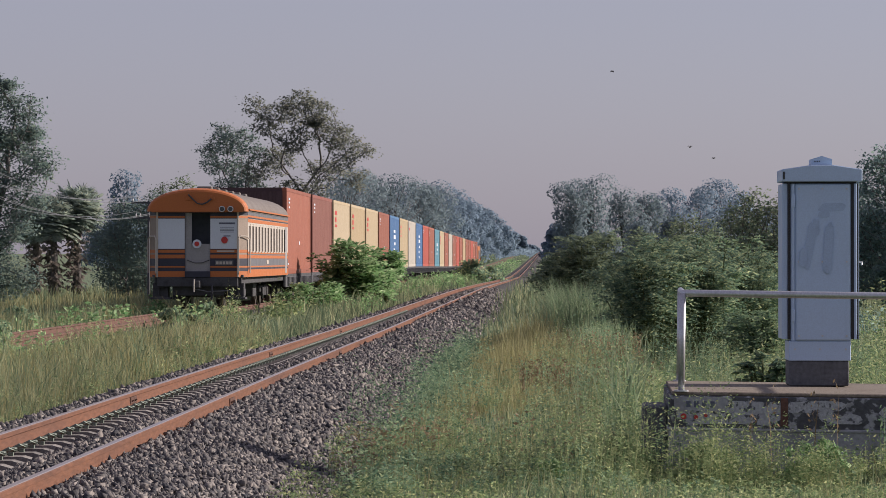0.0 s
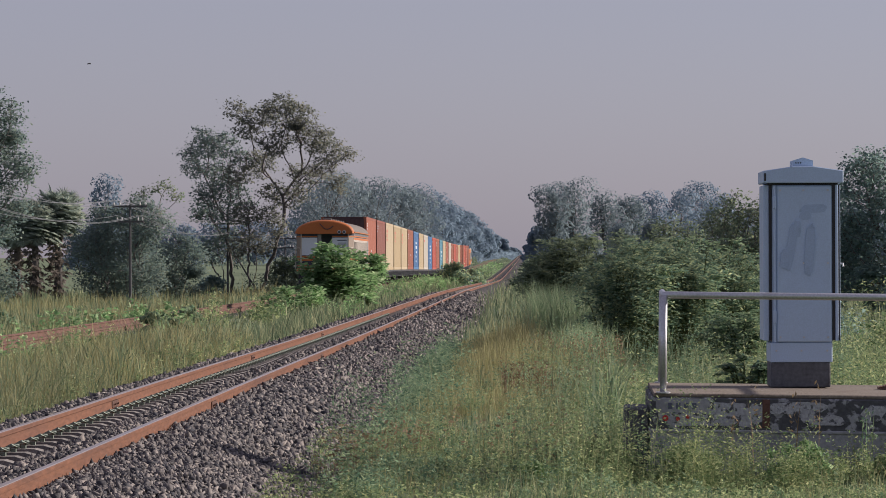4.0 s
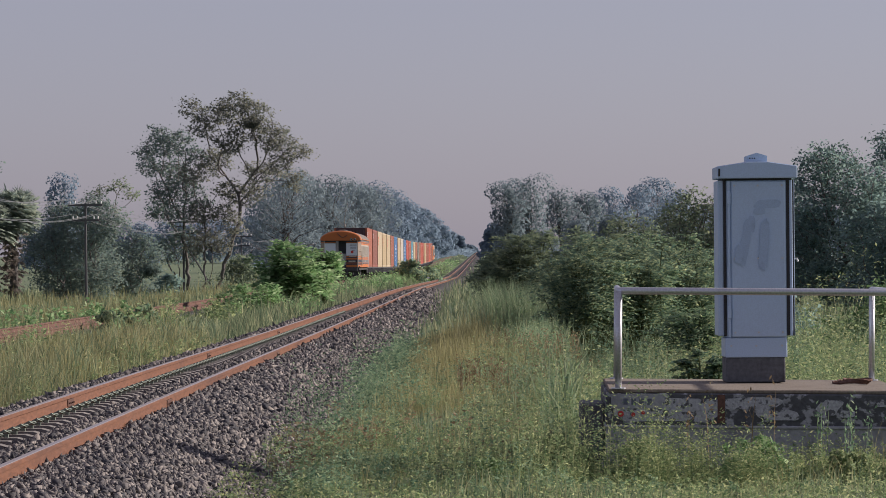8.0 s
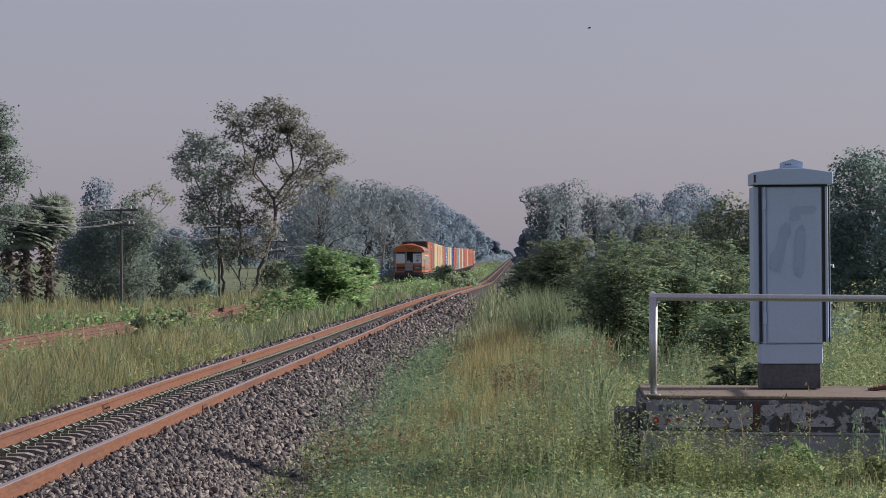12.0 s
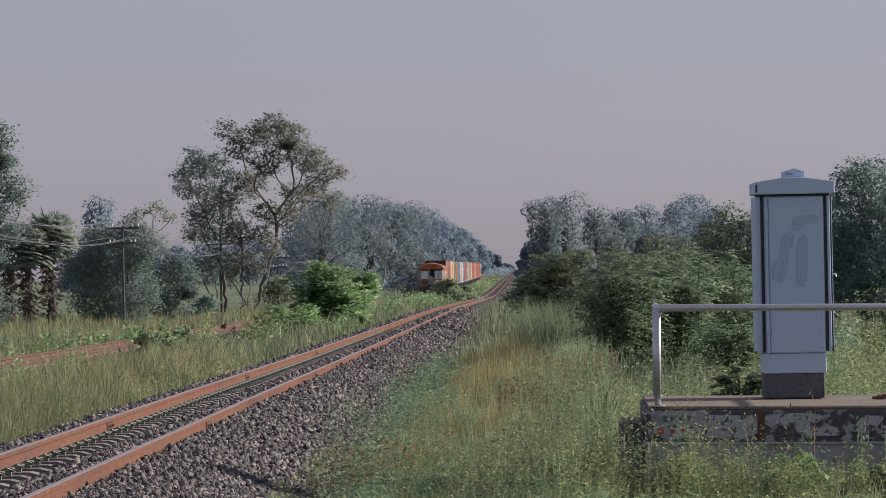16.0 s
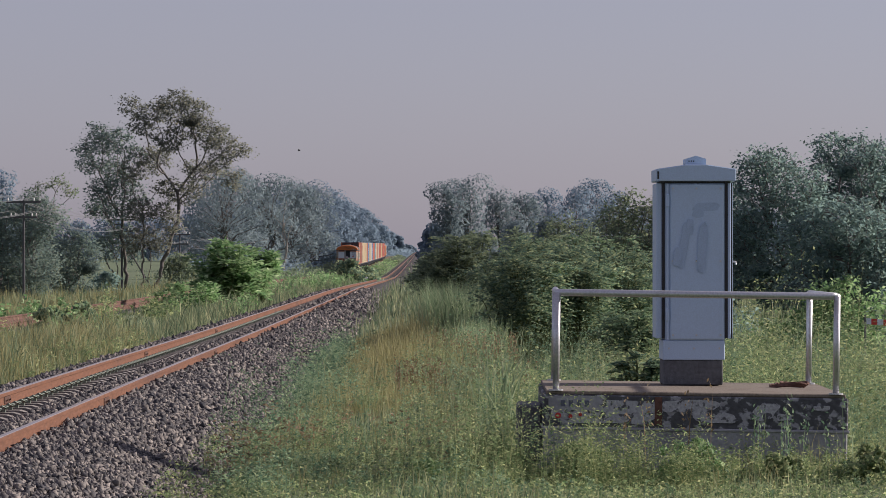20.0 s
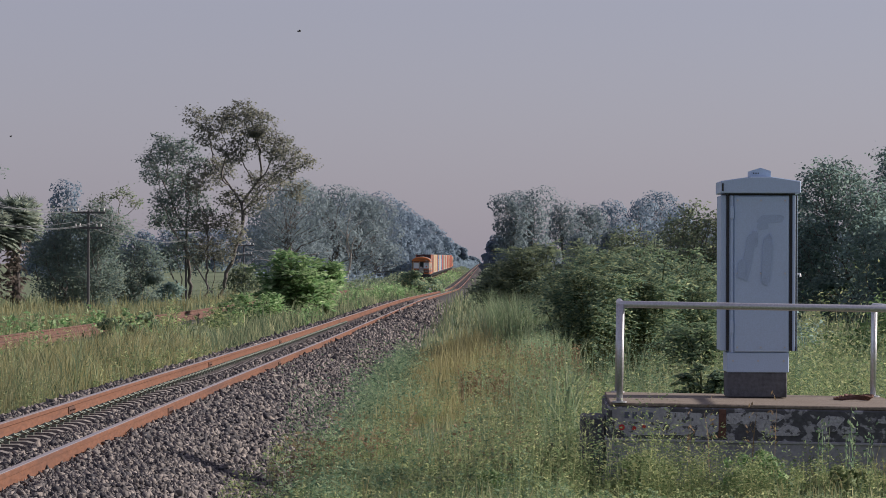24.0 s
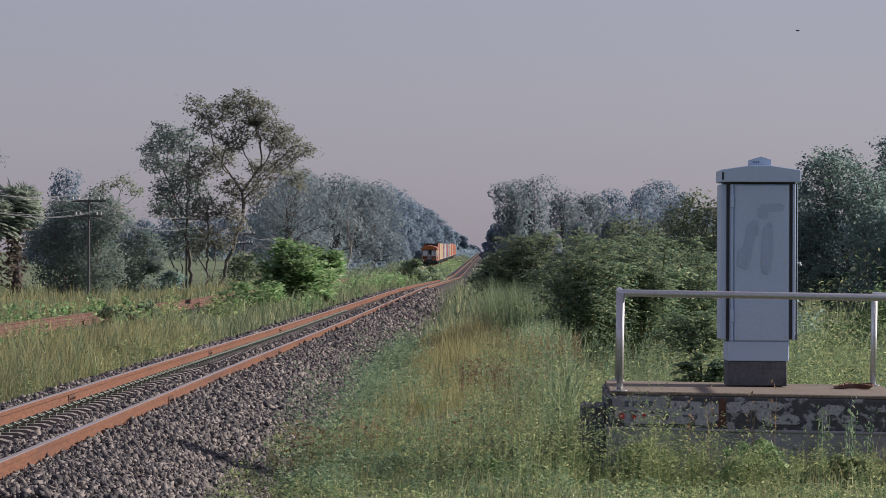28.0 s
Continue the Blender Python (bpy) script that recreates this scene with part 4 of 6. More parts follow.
def container(colour, label, marks):
    L, W, Hc = 12.19, 1.219, 2.896
    p = PAINT[colour]
    c = thing("shipping_container", label, "shipping container", group="containers on the train")
    for s in (-1, 1):
        o = part("side_panel", panel_bm(L - 0.24, 0.16, Hc - 0.12, 0.278, 0.036, W - 0.006), p, c)
        if s < 0:
            o.matrix_local = pose(0, L, 0, 0, 0, 180)
            o.location.y = L - 0.12
        else:
            o.location.y = 0.12
        x = sorted((s * (W - 0.07), s * W))
        part("top_rail", slab(x[0], x[1], 0.12, L - 0.12, Hc - 0.12, Hc), p, c)
        part("bottom_rail", slab(x[0], x[1], 0.12, L - 0.12, 0.0, 0.16), p, c)
        for y in (0.0, L - 0.14):
            q = part("corner_post", slab(*sorted((s * (W - 0.14), s * W)), y, y + 0.14, 0.118, Hc - 0.118), p, c)
            for z in (0.0, Hc - 0.118):
                part("corner_casting", slab(*sorted((s * (W - 0.165), s * (W + 0.004))), y - 0.004, y + 0.165, z, z + 0.118, 0.01), p, q)
    # end wall and header take the shade colour instead of the container's paint
    o = part("end_wall", panel_bm(2 * W - 0.28, 0.16, Hc - 0.12, 0.25, 0.04, -0.03), M_SHADED_END, c, "end wall coloured dark maroon to imitate shade")
    o.matrix_local = pose(W - 0.14, 0, 0, 0, 0, 90)
    part("end_header", slab(-W + 0.16, W - 0.16, 0.0, 0.08, Hc - 0.12, Hc), M_SHADED_END, c)
    part("end_sill", slab(-W + 0.16, W - 0.16, 0.0, 0.08, 0.0, 0.16), p, c)
    for s in (-1, 1):
        d = part("door", slab(*sorted((s * 0.01, s * (W - 0.15))), L - 0.07, L - 0.02, 0.16, Hc - 0.12), p, c)
        for x in (0.3, 0.75):
            part("lock_rod", rod([(s * x, L - 0.005, 0.2), (s * x, L - 0.005, Hc - 0.16)], 0.017, 6), M_STEEL, d)
    part("roof", slab(-W + 0.05, W - 0.05, 0.06, L - 0.06, Hc - 0.05, Hc - 0.02), p, c)
    part("floor", slab(-W + 0.06, W - 0.06, 0.05, L - 0.08, 0.10, 0.16), M_UNDER, c)
    for y, z, ly, lz, mt in marks:
        for s in (-1, 1):
            xx = sorted((s * (W - 0.003), s * (W + 0.003)))
            part("marking", slab(xx[0], xx[1], y, y + ly, z, z + lz), mt, c, "plain bar in place of lettering")
    return c


W_SMALL = [(0.9, 2.50, 0.7, 0.07, M_WHITE), (0.9, 2.38, 0.6, 0.06, M_WHITE), (1.0, 2.22, 0.45, 0.06, M_WHITE), (0.5, 0.3, 0.4, 0.06, M_WHITE), (6.0, 1.0, 0.4, 0.12, M_WHITE)]
W_BIG = [(4.6, 1.95, 2.2, 0.16, M_WHITE), (4.6, 1.60, 2.6, 0.22, M_WHITE), (5.2, 1.25, 1.8, 0.16, M_WHITE), (4.6, 0.92, 1.6, 0.14, M_WHITE), (5.0, 0.55, 1.2, 0.14, M_WHITE)]
W_LOGO = [(1.0, 2.3, 1.3, 0.16, M_RED), (1.0, 2.0, 1.0, 0.2, M_RED), (1.0, 1.8, 1.3, 0.1, M_RED)]
KINDS = {
    "rust": ("rust-red corrugated steel shipping container on a flat wagon", W_SMALL),
    "brown": ("brown-red corrugated steel shipping container on a flat wagon", W_SMALL[:3]),
    "cream": ("cream corrugated steel shipping container with small red marks", W_LOGO),
    "pale": ("pale grey corrugated steel shipping container", W_LOGO[:1]),
    "blue": ("blue corrugated steel shipping container with white marks", W_BIG),
    "red": ("bright red corrugated steel shipping container", W_SMALL[:2]),
    "teal": ("teal corrugated steel shipping container with white marks", W_BIG[1:4]),
}
ORDER = "rust brown cream cream cream rust blue cream pale blue red rust teal cream rust pale rust red rust cream rust rust red rust brown".split()
PITCH = 13.3
first_wagon, first_box = flat_wagon(), {}
for i, colour in enumerate(ORDER):
    y = 120.3 + i * PITCH
    wg = first_wagon if i == 0 else copy_thing(first_wagon, pose(SIDE_X, y, 0))
    if colour not in first_box:
        first_box[colour] = bx = container(colour, *KINDS[colour])
    else:
        bx = copy_thing(first_box[colour], pose(SIDE_X, y, 0))
    MOVING.append((wg, y, 13.0, 0.0))
    MOVING.append((bx, y + 0.4, 12.19, 0.955))


def locomotive():
    L = 14.5
    c = thing("diesel_locomotive", "orange and grey diesel locomotive at the head of the train", "locomotive")
    part("underframe", slab(-1.3, 1.3, 0.0, L, 0.80, 1.05, 0.02), M_UNDER, c)
    for y in (2.8, L - 2.8):
        bogie(c, y, 2.2)
    part("engine_hood", slab(-1.30, 1.30, 0.3, L - 3.4, 1.05, 3.35, 0.12), M_ORANGE, c, "orange engine hood")
    cb = part("driving_cab", slab(-1.36, 1.36, L - 3.4, L - 0.4, 1.05, 3.55, 0.15), M_CREAM, c, "pale cab")
    part("waist_band", slab(-1.375, 1.375, L - 3.3, L - 0.5, 1.5, 1.9), M_ORANGE, cb)
    for s in (-1, 1):
        part("window", slab(*sorted((s * 1.35, s * 1.38)), L - 2.6, L - 1.6, 2.2, 2.9), M_GLASS, cb)
        for y in np.arange(1.0, L - 4.5, 1.6):
            part("radiator_grille", slab(*sorted((s * 1.29, s * 1.315)), y, y + 1.2, 1.7, 2.8), M_GREYBAND, c)
    part("exhaust", rod([(0, 5, 3.3), (0, 5, 3.65)], 0.16, 12), M_UNDER, c)
    MOVING.append((c, 120.3 + len(ORDER) * PITCH + 0.5, L, 0.0))


locomotive()

# ---------------------------------------------------------------- plants
def rounded(ob, V, Q, n):
    """Turns the leaves outwards and lets them shade with the mass of the crown."""
    P = V.reshape(-1, 4, 3)
    g = np.cross(P[:, 2] - P[:, 0], P[:, 3] - P[:, 1])
    bad = (g * n).sum(1) < 0
    P[bad] = P[bad][:, ::-1]
    me = ob.data
    me.vertices.foreach_set("co", P.astype(np.float32).ravel())
    me.polygons.foreach_set("use_smooth", np.ones(len(Q), bool))
    me.normals_split_custom_set_from_vertices(np.repeat(n, 4, axis=0).tolist())
    me.update()


def shell_crown(t, rng, blobs, leaf, size, count, aspect, ragged=1.0, flat=0.85, lift=0.2):
    """A closed crown: leaves laid over the outside of many uneven clumps."""
    c, r = np.array([b[:3] for b in blobs]), np.array([b[3] for b in blobs])
    pick = rng.choice(len(c), count, p=r ** 2 / (r ** 2).sum())
    d = unit(rng.normal(size=(count, 3)) + np.array([0, 0, 0.15]))
    bump = 1 + 0.16 * np.sin(d[:, 0] * 5 + pick) * np.sin(d[:, 2] * 6 + 2 * pick) + rng.normal(0, 0.11 * ragged, count)
    C = c[pick] + d * np.array([1, 1, flat]) * (r[pick] * bump)[:, None]
    C[:, 2] = np.maximum(C[:, 2], 0.05)
    # a high lift bends the normals upward, which evens out sun and shade
    n = unit(d + 0.45 * unit(C - c.mean(0)) + np.array([0, 0, lift]) + rng.normal(0, 0.16 * ragged, C.shape))
    u = unit(np.cross(unit(d + rng.normal(0, 0.45 * ragged, C.shape)), rng.normal(size=C.shape)))
    s = unit(np.cross(n, u))
    L = (size * rng.uniform(0.6, 1.5, count))[:, None]
    W = L * rng.uniform(aspect * 0.9, aspect * 1.6, count)[:, None]
    V = np.stack([C - u * L / 2, C + s * W / 2, C + u * L / 2, C - s * W / 2], 1).reshape(-1, 3)
    Q = np.arange(count * 4).reshape(-1, 4)
    rounded(np_mesh("crown", V, Q, None, leaf, t), V, Q, n)
    return t


def blob_tree(name, label, x, y, blobs, leaf, size, count, trunk=0.18, bark=None, category="tree", stems=None, flat=0.55, sub=9, seed=1, group="", forks=True, tight=0.36, aspect=0.5, shell=False, spready=0.0):
    """A tree of limbs that end in leaf clusters. blobs: (sideways, along, height, radius) of the crown's lobes."""
    rng = np.random.default_rng(seed)
    bark = bark or M_BARK
    t = thing(name, label, category, pose(x, y, on_ground(x, y, 0.05)), group)
    lobes_ = [np.array(b, float) for b in blobs]
    stems = stems or [(0.0, 0.0)]
    bm = bmesh.new()
    subs, weight = [], []
    fork = {}
    for k, (sx, lean) in enumerate(stems):
        mine = [b for i, b in enumerate(lobes_) if i % len(stems) == k] if len(stems) > 1 else lobes_
        mine = mine or lobes_
        top = max(b[2] for b in mine)
        cx = sum(b[0] for b in mine) / len(mine)
        cy = sum(b[1] for b in mine) / len(mine)
        fh = min(b[2] - 0.6 * b[3] for b in mine) * 0.8 + 0.12 * top
        fh = max(0.12 * top, fh)
        pts, rad = [], []
        for j in range(7):
            f = j / 6
            h = f * (fh + 0.35 * (top - fh))
            pts.append((sx + (cx - sx) * f * 0.6 + lean * f + rng.normal(0, 0.02 * top) * (0 < j), cy * f * 0.6 + rng.normal(0, 0.02 * top) * (0 < j), h))
            rad.append(trunk * (1.25 - 0.25 * min(1, f * 5)) * (1 - 0.55 * f))
        tube(bm, pts, rad, 8)
        for b in mine:
            j = int(np.clip(np.searchsorted([p[2] for p in pts], b[2] * 0.55), 1, 6))
            p0, p3 = np.array(pts[j]), b[:3]
            p1 = p0 + (p3 - p0) * np.array([0.25, 0.25, 0.55]) + rng.normal(0, 0.45, 3) * spready * b[3]
            p2 = p0 + (p3 - p0) * np.array([0.75, 0.75, 0.85]) + rng.normal(0, 0.06 + 0.5 * spready, 3) * b[3]
            r0 = rad[j] * 0.62
            tube(bm, [p0, p1, p2, p3], [r0, r0 * 0.7, r0 * 0.45, r0 * 0.25], 6)
            for _ in range(sub):
                v = rng.normal(size=3)
                v = v / np.linalg.norm(v) * b[3] * rng.uniform(0.35, 1.0) ** 0.6
                v[2] *= 0.75
                c = p3 + v
                if rng.random() < spready * 0.75:      # twigs along the limb too
                    f = rng.random()
                    c = p1 * (1 - f) + p3 * f + v * 0.9
                subs.append((c, b[3], p3))
                weight.append(b[3] ** 2)
                if forks:
                    mid = (p2 + c) / 2 + rng.normal(0, 0.08, 3) * b[3]
                    tube(bm, [p2 * 0.4 + p3 * 0.6, mid, c], [r0 * 0.24, r0 * 0.16, r0 * 0.07], 4, caps=False)
    part("trunk", bm, bark, t, smooth=True)
    if shell == "tufts":
        return shell_crown(t, rng, [(*q[0], q[1] * tight * rng.uniform(0.7, 1.3)) for q in subs], leaf, size, count, aspect, 1.0 + 2 * spready, 0.85 - 0.55 * spready)
    # beyond 300 m upturned normals flatten the sunlit contrast, in place of haze
    if shell:
        return shell_crown(t, rng, lobes_, leaf, size, count, aspect, *((1.0, 0.85, 0.2) if y < 300 else (0.3, 0.75, 4.0)))
    w = np.array(weight) / sum(weight)
    pick = rng.choice(len(subs), count, p=w)
    cen = np.array([s[0] for s in subs])[pick]
    rr = np.array([s[1] for s in subs])[pick]
    off = rng.normal(size=(count, 3)) * np.array([1, 1, flat]) * (rr * tight)[:, None]
    C = cen + off
    C[:, 2] = np.maximum(C[:, 2], 0.05)
    u = unit(rng.normal(size=(count, 3)) * np.array([1, 1, 0.6]) + unit(off) * 0.6 - np.array([0, 0, 0.25]))
    L = size * rng.uniform(0.6, 1.5, count)
    V, Q = leaf_quads(rng, C, u, L, L * rng.uniform(aspect * 0.7, aspect * 1.3, count))
    rounded(np_mesh("crown", V, Q, None, leaf, t), V, Q, unit(unit(C - np.array([s[2] for s in subs])[pick]) + 0.5 * unit(C - C.mean(0)) + np.array([0, 0, 0.15]) + rng.normal(0, 0.25, C.shape)))
    return t


def lobes(seed, w, h, low=0.25, n=12, shape="round", r=0.26):
    """Lobes of a crown about w wide and h high whose leaves begin at low * h."""
    rng = np.random.default_rng(seed)
    out = []
    for i in range(n):
        f = (i + rng.uniform(0.1, 0.9)) / n
        z = h * (low + (1 - low) * (0.08 + 0.84 * f))
        k = {"round": math.sin(math.pi * (0.15 + 0.75 * f)) ** 0.6, "cone": 1.05 - 0.8 * f, "vase": 0.45 + 0.65 * f, "dome": math.sqrt(max(0.06, 1 - max(0.0, f - 0.3) ** 2 * 1.9)), "mound": max(0.25, 1 - f * f * 0.8)}[shape]
        a = rng.uniform(0, math.tau)
        d = w / 2 * k * rng.uniform(0.35, 0.8)
        out.append((d * math.cos(a), d * math.sin(a) * 0.8, z, max(0.12 * h, min(w * r * k, h * r)) * rng.uniform(0.8, 1.2)))
    return out


def grow(rng, lobes_, stems, n, step, reach, kill):
    """Branches that grow towards points spread through the lobes: (nodes, parents)."""
    c, r = np.array([b[:3] for b in lobes_], float), np.array([b[3] for b in lobes_], float)
    pick = rng.choice(len(c), n, p=r ** 2 / (r ** 2).sum())
    A = c[pick] + unit(rng.normal(size=(n, 3))) * np.array([1, 1, 0.8]) * (r[pick] * rng.random(n) ** 0.45)[:, None]
    P, parent = [], []
    for foot, top in stems:
        foot, top = np.array(foot, float), np.array(top, float)
        k = max(2, int(np.linalg.norm(top - foot) / step))
        for j in range(k + 1):
            f = j / k
            P.append(foot + (top - foot) * f + rng.normal(0, 0.05, 3) * (0 < j))
            parent.append(len(P) - 2 if j else -1)
    best, near = np.full(n, 1e9), np.zeros(n, int)
    alive, fresh = np.ones(n, bool), list(range(len(P)))
    for _ in range(140):
        Q = np.array([P[i] for i in fresh])
        d = np.linalg.norm(A[:, None] - Q[None], axis=2)
        m = d.argmin(1)
        dm = d[np.arange(n), m]
        up = dm < best
        best[up], near[up] = dm[up], np.array(fresh)[m[up]]
        alive &= best > kill
        pull = alive & (best < reach)
        if not pull.any():
            if not alive.any() or reach > 30:
                break
            reach *= 1.6
            fresh = fresh[:1]
            continue
        fresh = []
        for i in np.unique(near[pull]):
            mine = A[pull & (near == i)]
            v = unit(unit(mine - P[i]).sum(0)[None])[0] + rng.normal(0, 0.12, 3)
            if parent[i] >= 0:
                v = v + 0.7 * (P[i] - P[parent[i]]) / step
            l = np.linalg.norm(v)
            if l < 1e-6:
                continue
            q = P[i] + v / l * step
            if parent[i] >= 0 and np.linalg.norm(q - P[i] - (P[i] - P[parent[i]])) < 1e-4:
                q = q + rng.normal(0, 0.1, 3) * step
            P.append(q)
            parent.append(int(i))
            fresh.append(len(P) - 1)
        if len(P) > 14000 or not fresh:
            break
    return np.array(P), np.array(parent)


def grown_tree(name, label, x, y, lobes_, leaf, size, per, stems, bark=None, n=700, step=0.4, kill=0.5, tip=0.012, puff=0.34, flat=0.55, aspect=0.5, seed=1, group="", category="tree", lift=0.5):
    """A tree whose limbs fork again and again and end in small clusters of leaves."""
    rng = np.random.default_rng(seed)
    t = thing(name, label, category, pose(x, y, on_ground(x, y, 0.05)), group)
    P, parent = grow(rng, lobes_, stems, n, step, step * 5, kill)
    m = len(P)
    load, kids = np.zeros(m), np.zeros(m, int)
    for i in range(m - 1, -1, -1):
        if kids[i] == 0:
            load[i] = 1.0
        if parent[i] >= 0:
            load[parent[i]] += load[i]
            kids[parent[i]] += 1
    rad = tip * load ** 0.42
    i = np.nonzero(parent >= 0)[0]
    a, b = P[parent[i]], P[i]
    d = unit(b - a)
    s = unit(np.cross(d, np.array([0.31, 0.9, 0.3])))
    w = np.cross(d, s)
    ra, rb = np.minimum(rad[parent[i]], rad[i] * 1.5), rad[i]
    ang = np.arange(5) * math.tau / 5
    ring = np.cos(ang)[None, :, None] * s[:, None] + np.sin(ang)[None, :, None] * w[:, None]
    V = np.stack([a[:, None] + ring * ra[:, None, None], (b + d * 0.02)[:, None] + ring * rb[:, None, None]], 1).reshape(-1, 3)
    k = np.arange(5)
    q = np.stack([k, (k + 1) % 5, 5 + (k + 1) % 5, 5 + k], 1)
    np_mesh("trunk", V, (np.arange(len(i))[:, None, None] * 10 + q[None]).reshape(-1, 4), None, bark or M_BARK, t, smooth=True)
    ends = np.nonzero((load <= 5.0) & (P[:, 2] > 0.3))[0]
    cl = np.repeat(ends, per)
    off = rng.normal(size=(len(cl), 3)) * np.array([1, 1, flat]) * puff * np.repeat(rng.uniform(0.55, 1.25, len(ends)), per)[:, None]
    C = P[cl] + off
    C[:, 2] = np.maximum(C[:, 2], 0.05)
    u = unit(rng.normal(size=C.shape) * np.array([1, 1, 0.5]) + unit(off) * 0.6 - np.array([0, 0, 0.2]))
    L = size * rng.uniform(0.6, 1.5, len(C))
    V, Q = leaf_quads(rng, C, u, L, L * rng.uniform(aspect * 0.7, aspect * 1.3, len(C)))
    mid = np.array([0, 0, 0.3 * P[:, 2].max()])
    nrm = unit(0.6 * unit(off) + 0.7 * unit(C - mid) + np.array([0, 0, lift]) + rng.normal(0, 0.2, C.shape))
    rounded(np_mesh("crown", V, Q, None, leaf, t), V, Q, nrm)
    return t


def spray_shrub(name, label, x, y, w, h, leaf, size, n, seed, group="", twigs=13, leaves=15, bark=None, sag=0.25):
    """A shrub of arching branches that carry flat sprays of small leaves, one tier over another."""
    rng = np.random.default_rng(seed)
    t = thing(name, label, "shrub", pose(x, y, on_ground(x, y, 0.05)), group)
    a = rng.uniform(0, math.tau, n)
    H = h * rng.uniform(0.35, 1.0, n) ** 0.8
    R = w / 2 * rng.uniform(0.35, 1.0, n) * np.sqrt(np.maximum(0.12, 1.15 - (H / h) ** 2))
    way = np.stack([np.cos(a), np.sin(a), np.zeros(n)], 1)
    foot = rng.normal(0, 0.12 * w, (n, 3)) * np.array([1, 1, 0])

    def at(i, f):
        f = f[:, None]
        return foot[i] + way[i] * R[i][:, None] * f ** 1.4 + np.array([0, 0, 1.0]) * (H[i][:, None] * (1 - (1 - f) ** 1.9) - sag * R[i][:, None] * np.maximum(0, f - 0.7))
    bm = bmesh.new()
    for i in range(0, n, 2):
        f = np.linspace(0, 1, 6)
        tube(bm, at(np.full(6, i), f), [float(0.016 * (1.1 - v) + 0.003) for v in f], 4, caps=False)
    part("branch_work", bm, bark or M_STEM, t)
    i = np.repeat(np.arange(n), twigs)
    f = rng.uniform(0.2, 1.0, len(i)) ** 0.75
    p = at(i, f)
    side = np.stack([-way[i][:, 1], way[i][:, 0], np.zeros(len(i))], 1) * rng.choice([-1, 1], len(i))[:, None]
    td = unit(way[i] * rng.uniform(0.2, 1.0, len(i))[:, None] + side * rng.uniform(0.1, 1.0, len(i))[:, None] + np.array([0, 0, 1.0]) * rng.normal(0.12, 0.22, len(i))[:, None])
    tl = 0.24 * w * rng.uniform(0.5, 1.2, len(i)) * (1.15 - 0.5 * f)
    j = np.repeat(np.arange(len(i)), leaves)
    g = np.tile((np.arange(leaves) + 1.0) / leaves, len(i)) + rng.normal(0, 0.03, len(j))
    hand = np.tile(np.where(np.arange(leaves) % 2, 1.0, -1.0), len(i))
    across = unit(np.cross(td, np.array([0, 0, 1.0])) + 1e-6)
    C = p[j] + td[j] * (tl[j] * g)[:, None] - np.array([0, 0, 1.0]) * (0.3 * tl[j] * g ** 2)[:, None]
    u = unit(td[j] * 0.55 + across[j] * hand[:, None] + rng.normal(0, 0.22, C.shape))
    L = size * rng.uniform(0.65, 1.4, len(C))
    C = C + u * (L * 0.5)[:, None]
    C[:, 2] = np.maximum(C[:, 2], 0.03)
    V, Q = leaf_quads(rng, C, u, L, L * rng.uniform(0.36, 0.6, len(C)), up=2.2)
    nrm = unit(0.5 * unit(C - np.array([0, 0, 0.3 * h])) + 0.35 * td[j] + np.array([0, 0, 1.2]) + rng.normal(0, 0.22, C.shape))
    rounded(np_mesh("crown", V, Q, None, leaf, t), V, Q, nrm)
    return t


def blade_field(name, label, leaf, n, place, height, width, lean=0.35, seed=3):
    """Grass over a stretch of ground, one sheet of blades."""
    rng = np.random.default_rng(seed)
    x, y = place(rng, n)
    h = height(rng, x, y)
    ok = h > 0.03
    x, y, h = x[ok], y[ok], h[ok]
    w = width * np.maximum(1.0, y / 34) * rng.uniform(0.7, 1.4, len(x))
    V, Q, T = blades(rng, np.stack([x, y, ground_z(x, y) - 0.02], 1), h, w, lean)
    return tagged(np_mesh(name, V, Q, T, leaf), label, "grass", kind="stuff")


def spread(y0, y1, x0, x1, fan=0.0):
    """Places that thin out with distance, between two lines along the track, cut to the camera's view."""
    def f(rng, n):
        y = y0 * (y1 / y0) ** rng.random(n)
        a = np.maximum(x0, -0.185 * y - 1.5)
        b = np.minimum(x1, 0.155 * y + 1.5)
        return a + (b - a) * rng.random(n), y
    return f


def lumps(x, y, s, k=0):
    """Patchy growth, 0 to 1."""
    return 0.5 + 0.25 * np.sin(x * 2.1 / s + 1.3 * np.sin(y * 0.9 / s + k)) + 0.25 * np.sin(y * 1.1 / s + 1.7 * np.sin(x * 1.3 / s + 2 * k))


def bare_platform(x, y):
    return ((x > 0.92) & (x < 3.55) & (y > 29.25) & (y < 32.1)).astype(float)


# right-hand verge
def verge_h(rng, x, y):
    near = np.interp(y, [24, 28, 32, 40, 60, 90, 150], [0.09, 0.12, 0.18, 0.27, 0.36, 0.50, 0.6])
    edge = np.interp(x + 0.5 * np.interp(y, [50, 120], [0, 1.5]), [-1.9, -1.3, -0.6], [0.15, 0.5, 1.0])
    return near * edge * (0.2 + 1.2 * lumps(x, y, 0.9) ** 1.8) * rng.lognormal(-0.05, 0.38, len(x)) * (1 - bare_platform(x, y))


blade_field("verge_grass", "rough green and straw grass on the trackside verge", L_GRASS, 60000, spread(24, 60, -1.9, 14), verge_h, 0.0075, 0.45, 11)
blade_field("verge_grass_beyond", "rough grass further along the verge", L_GRASS, 32000, spread(55, 190, -2.6, 30), verge_h, 0.0075, 0.45, 12)


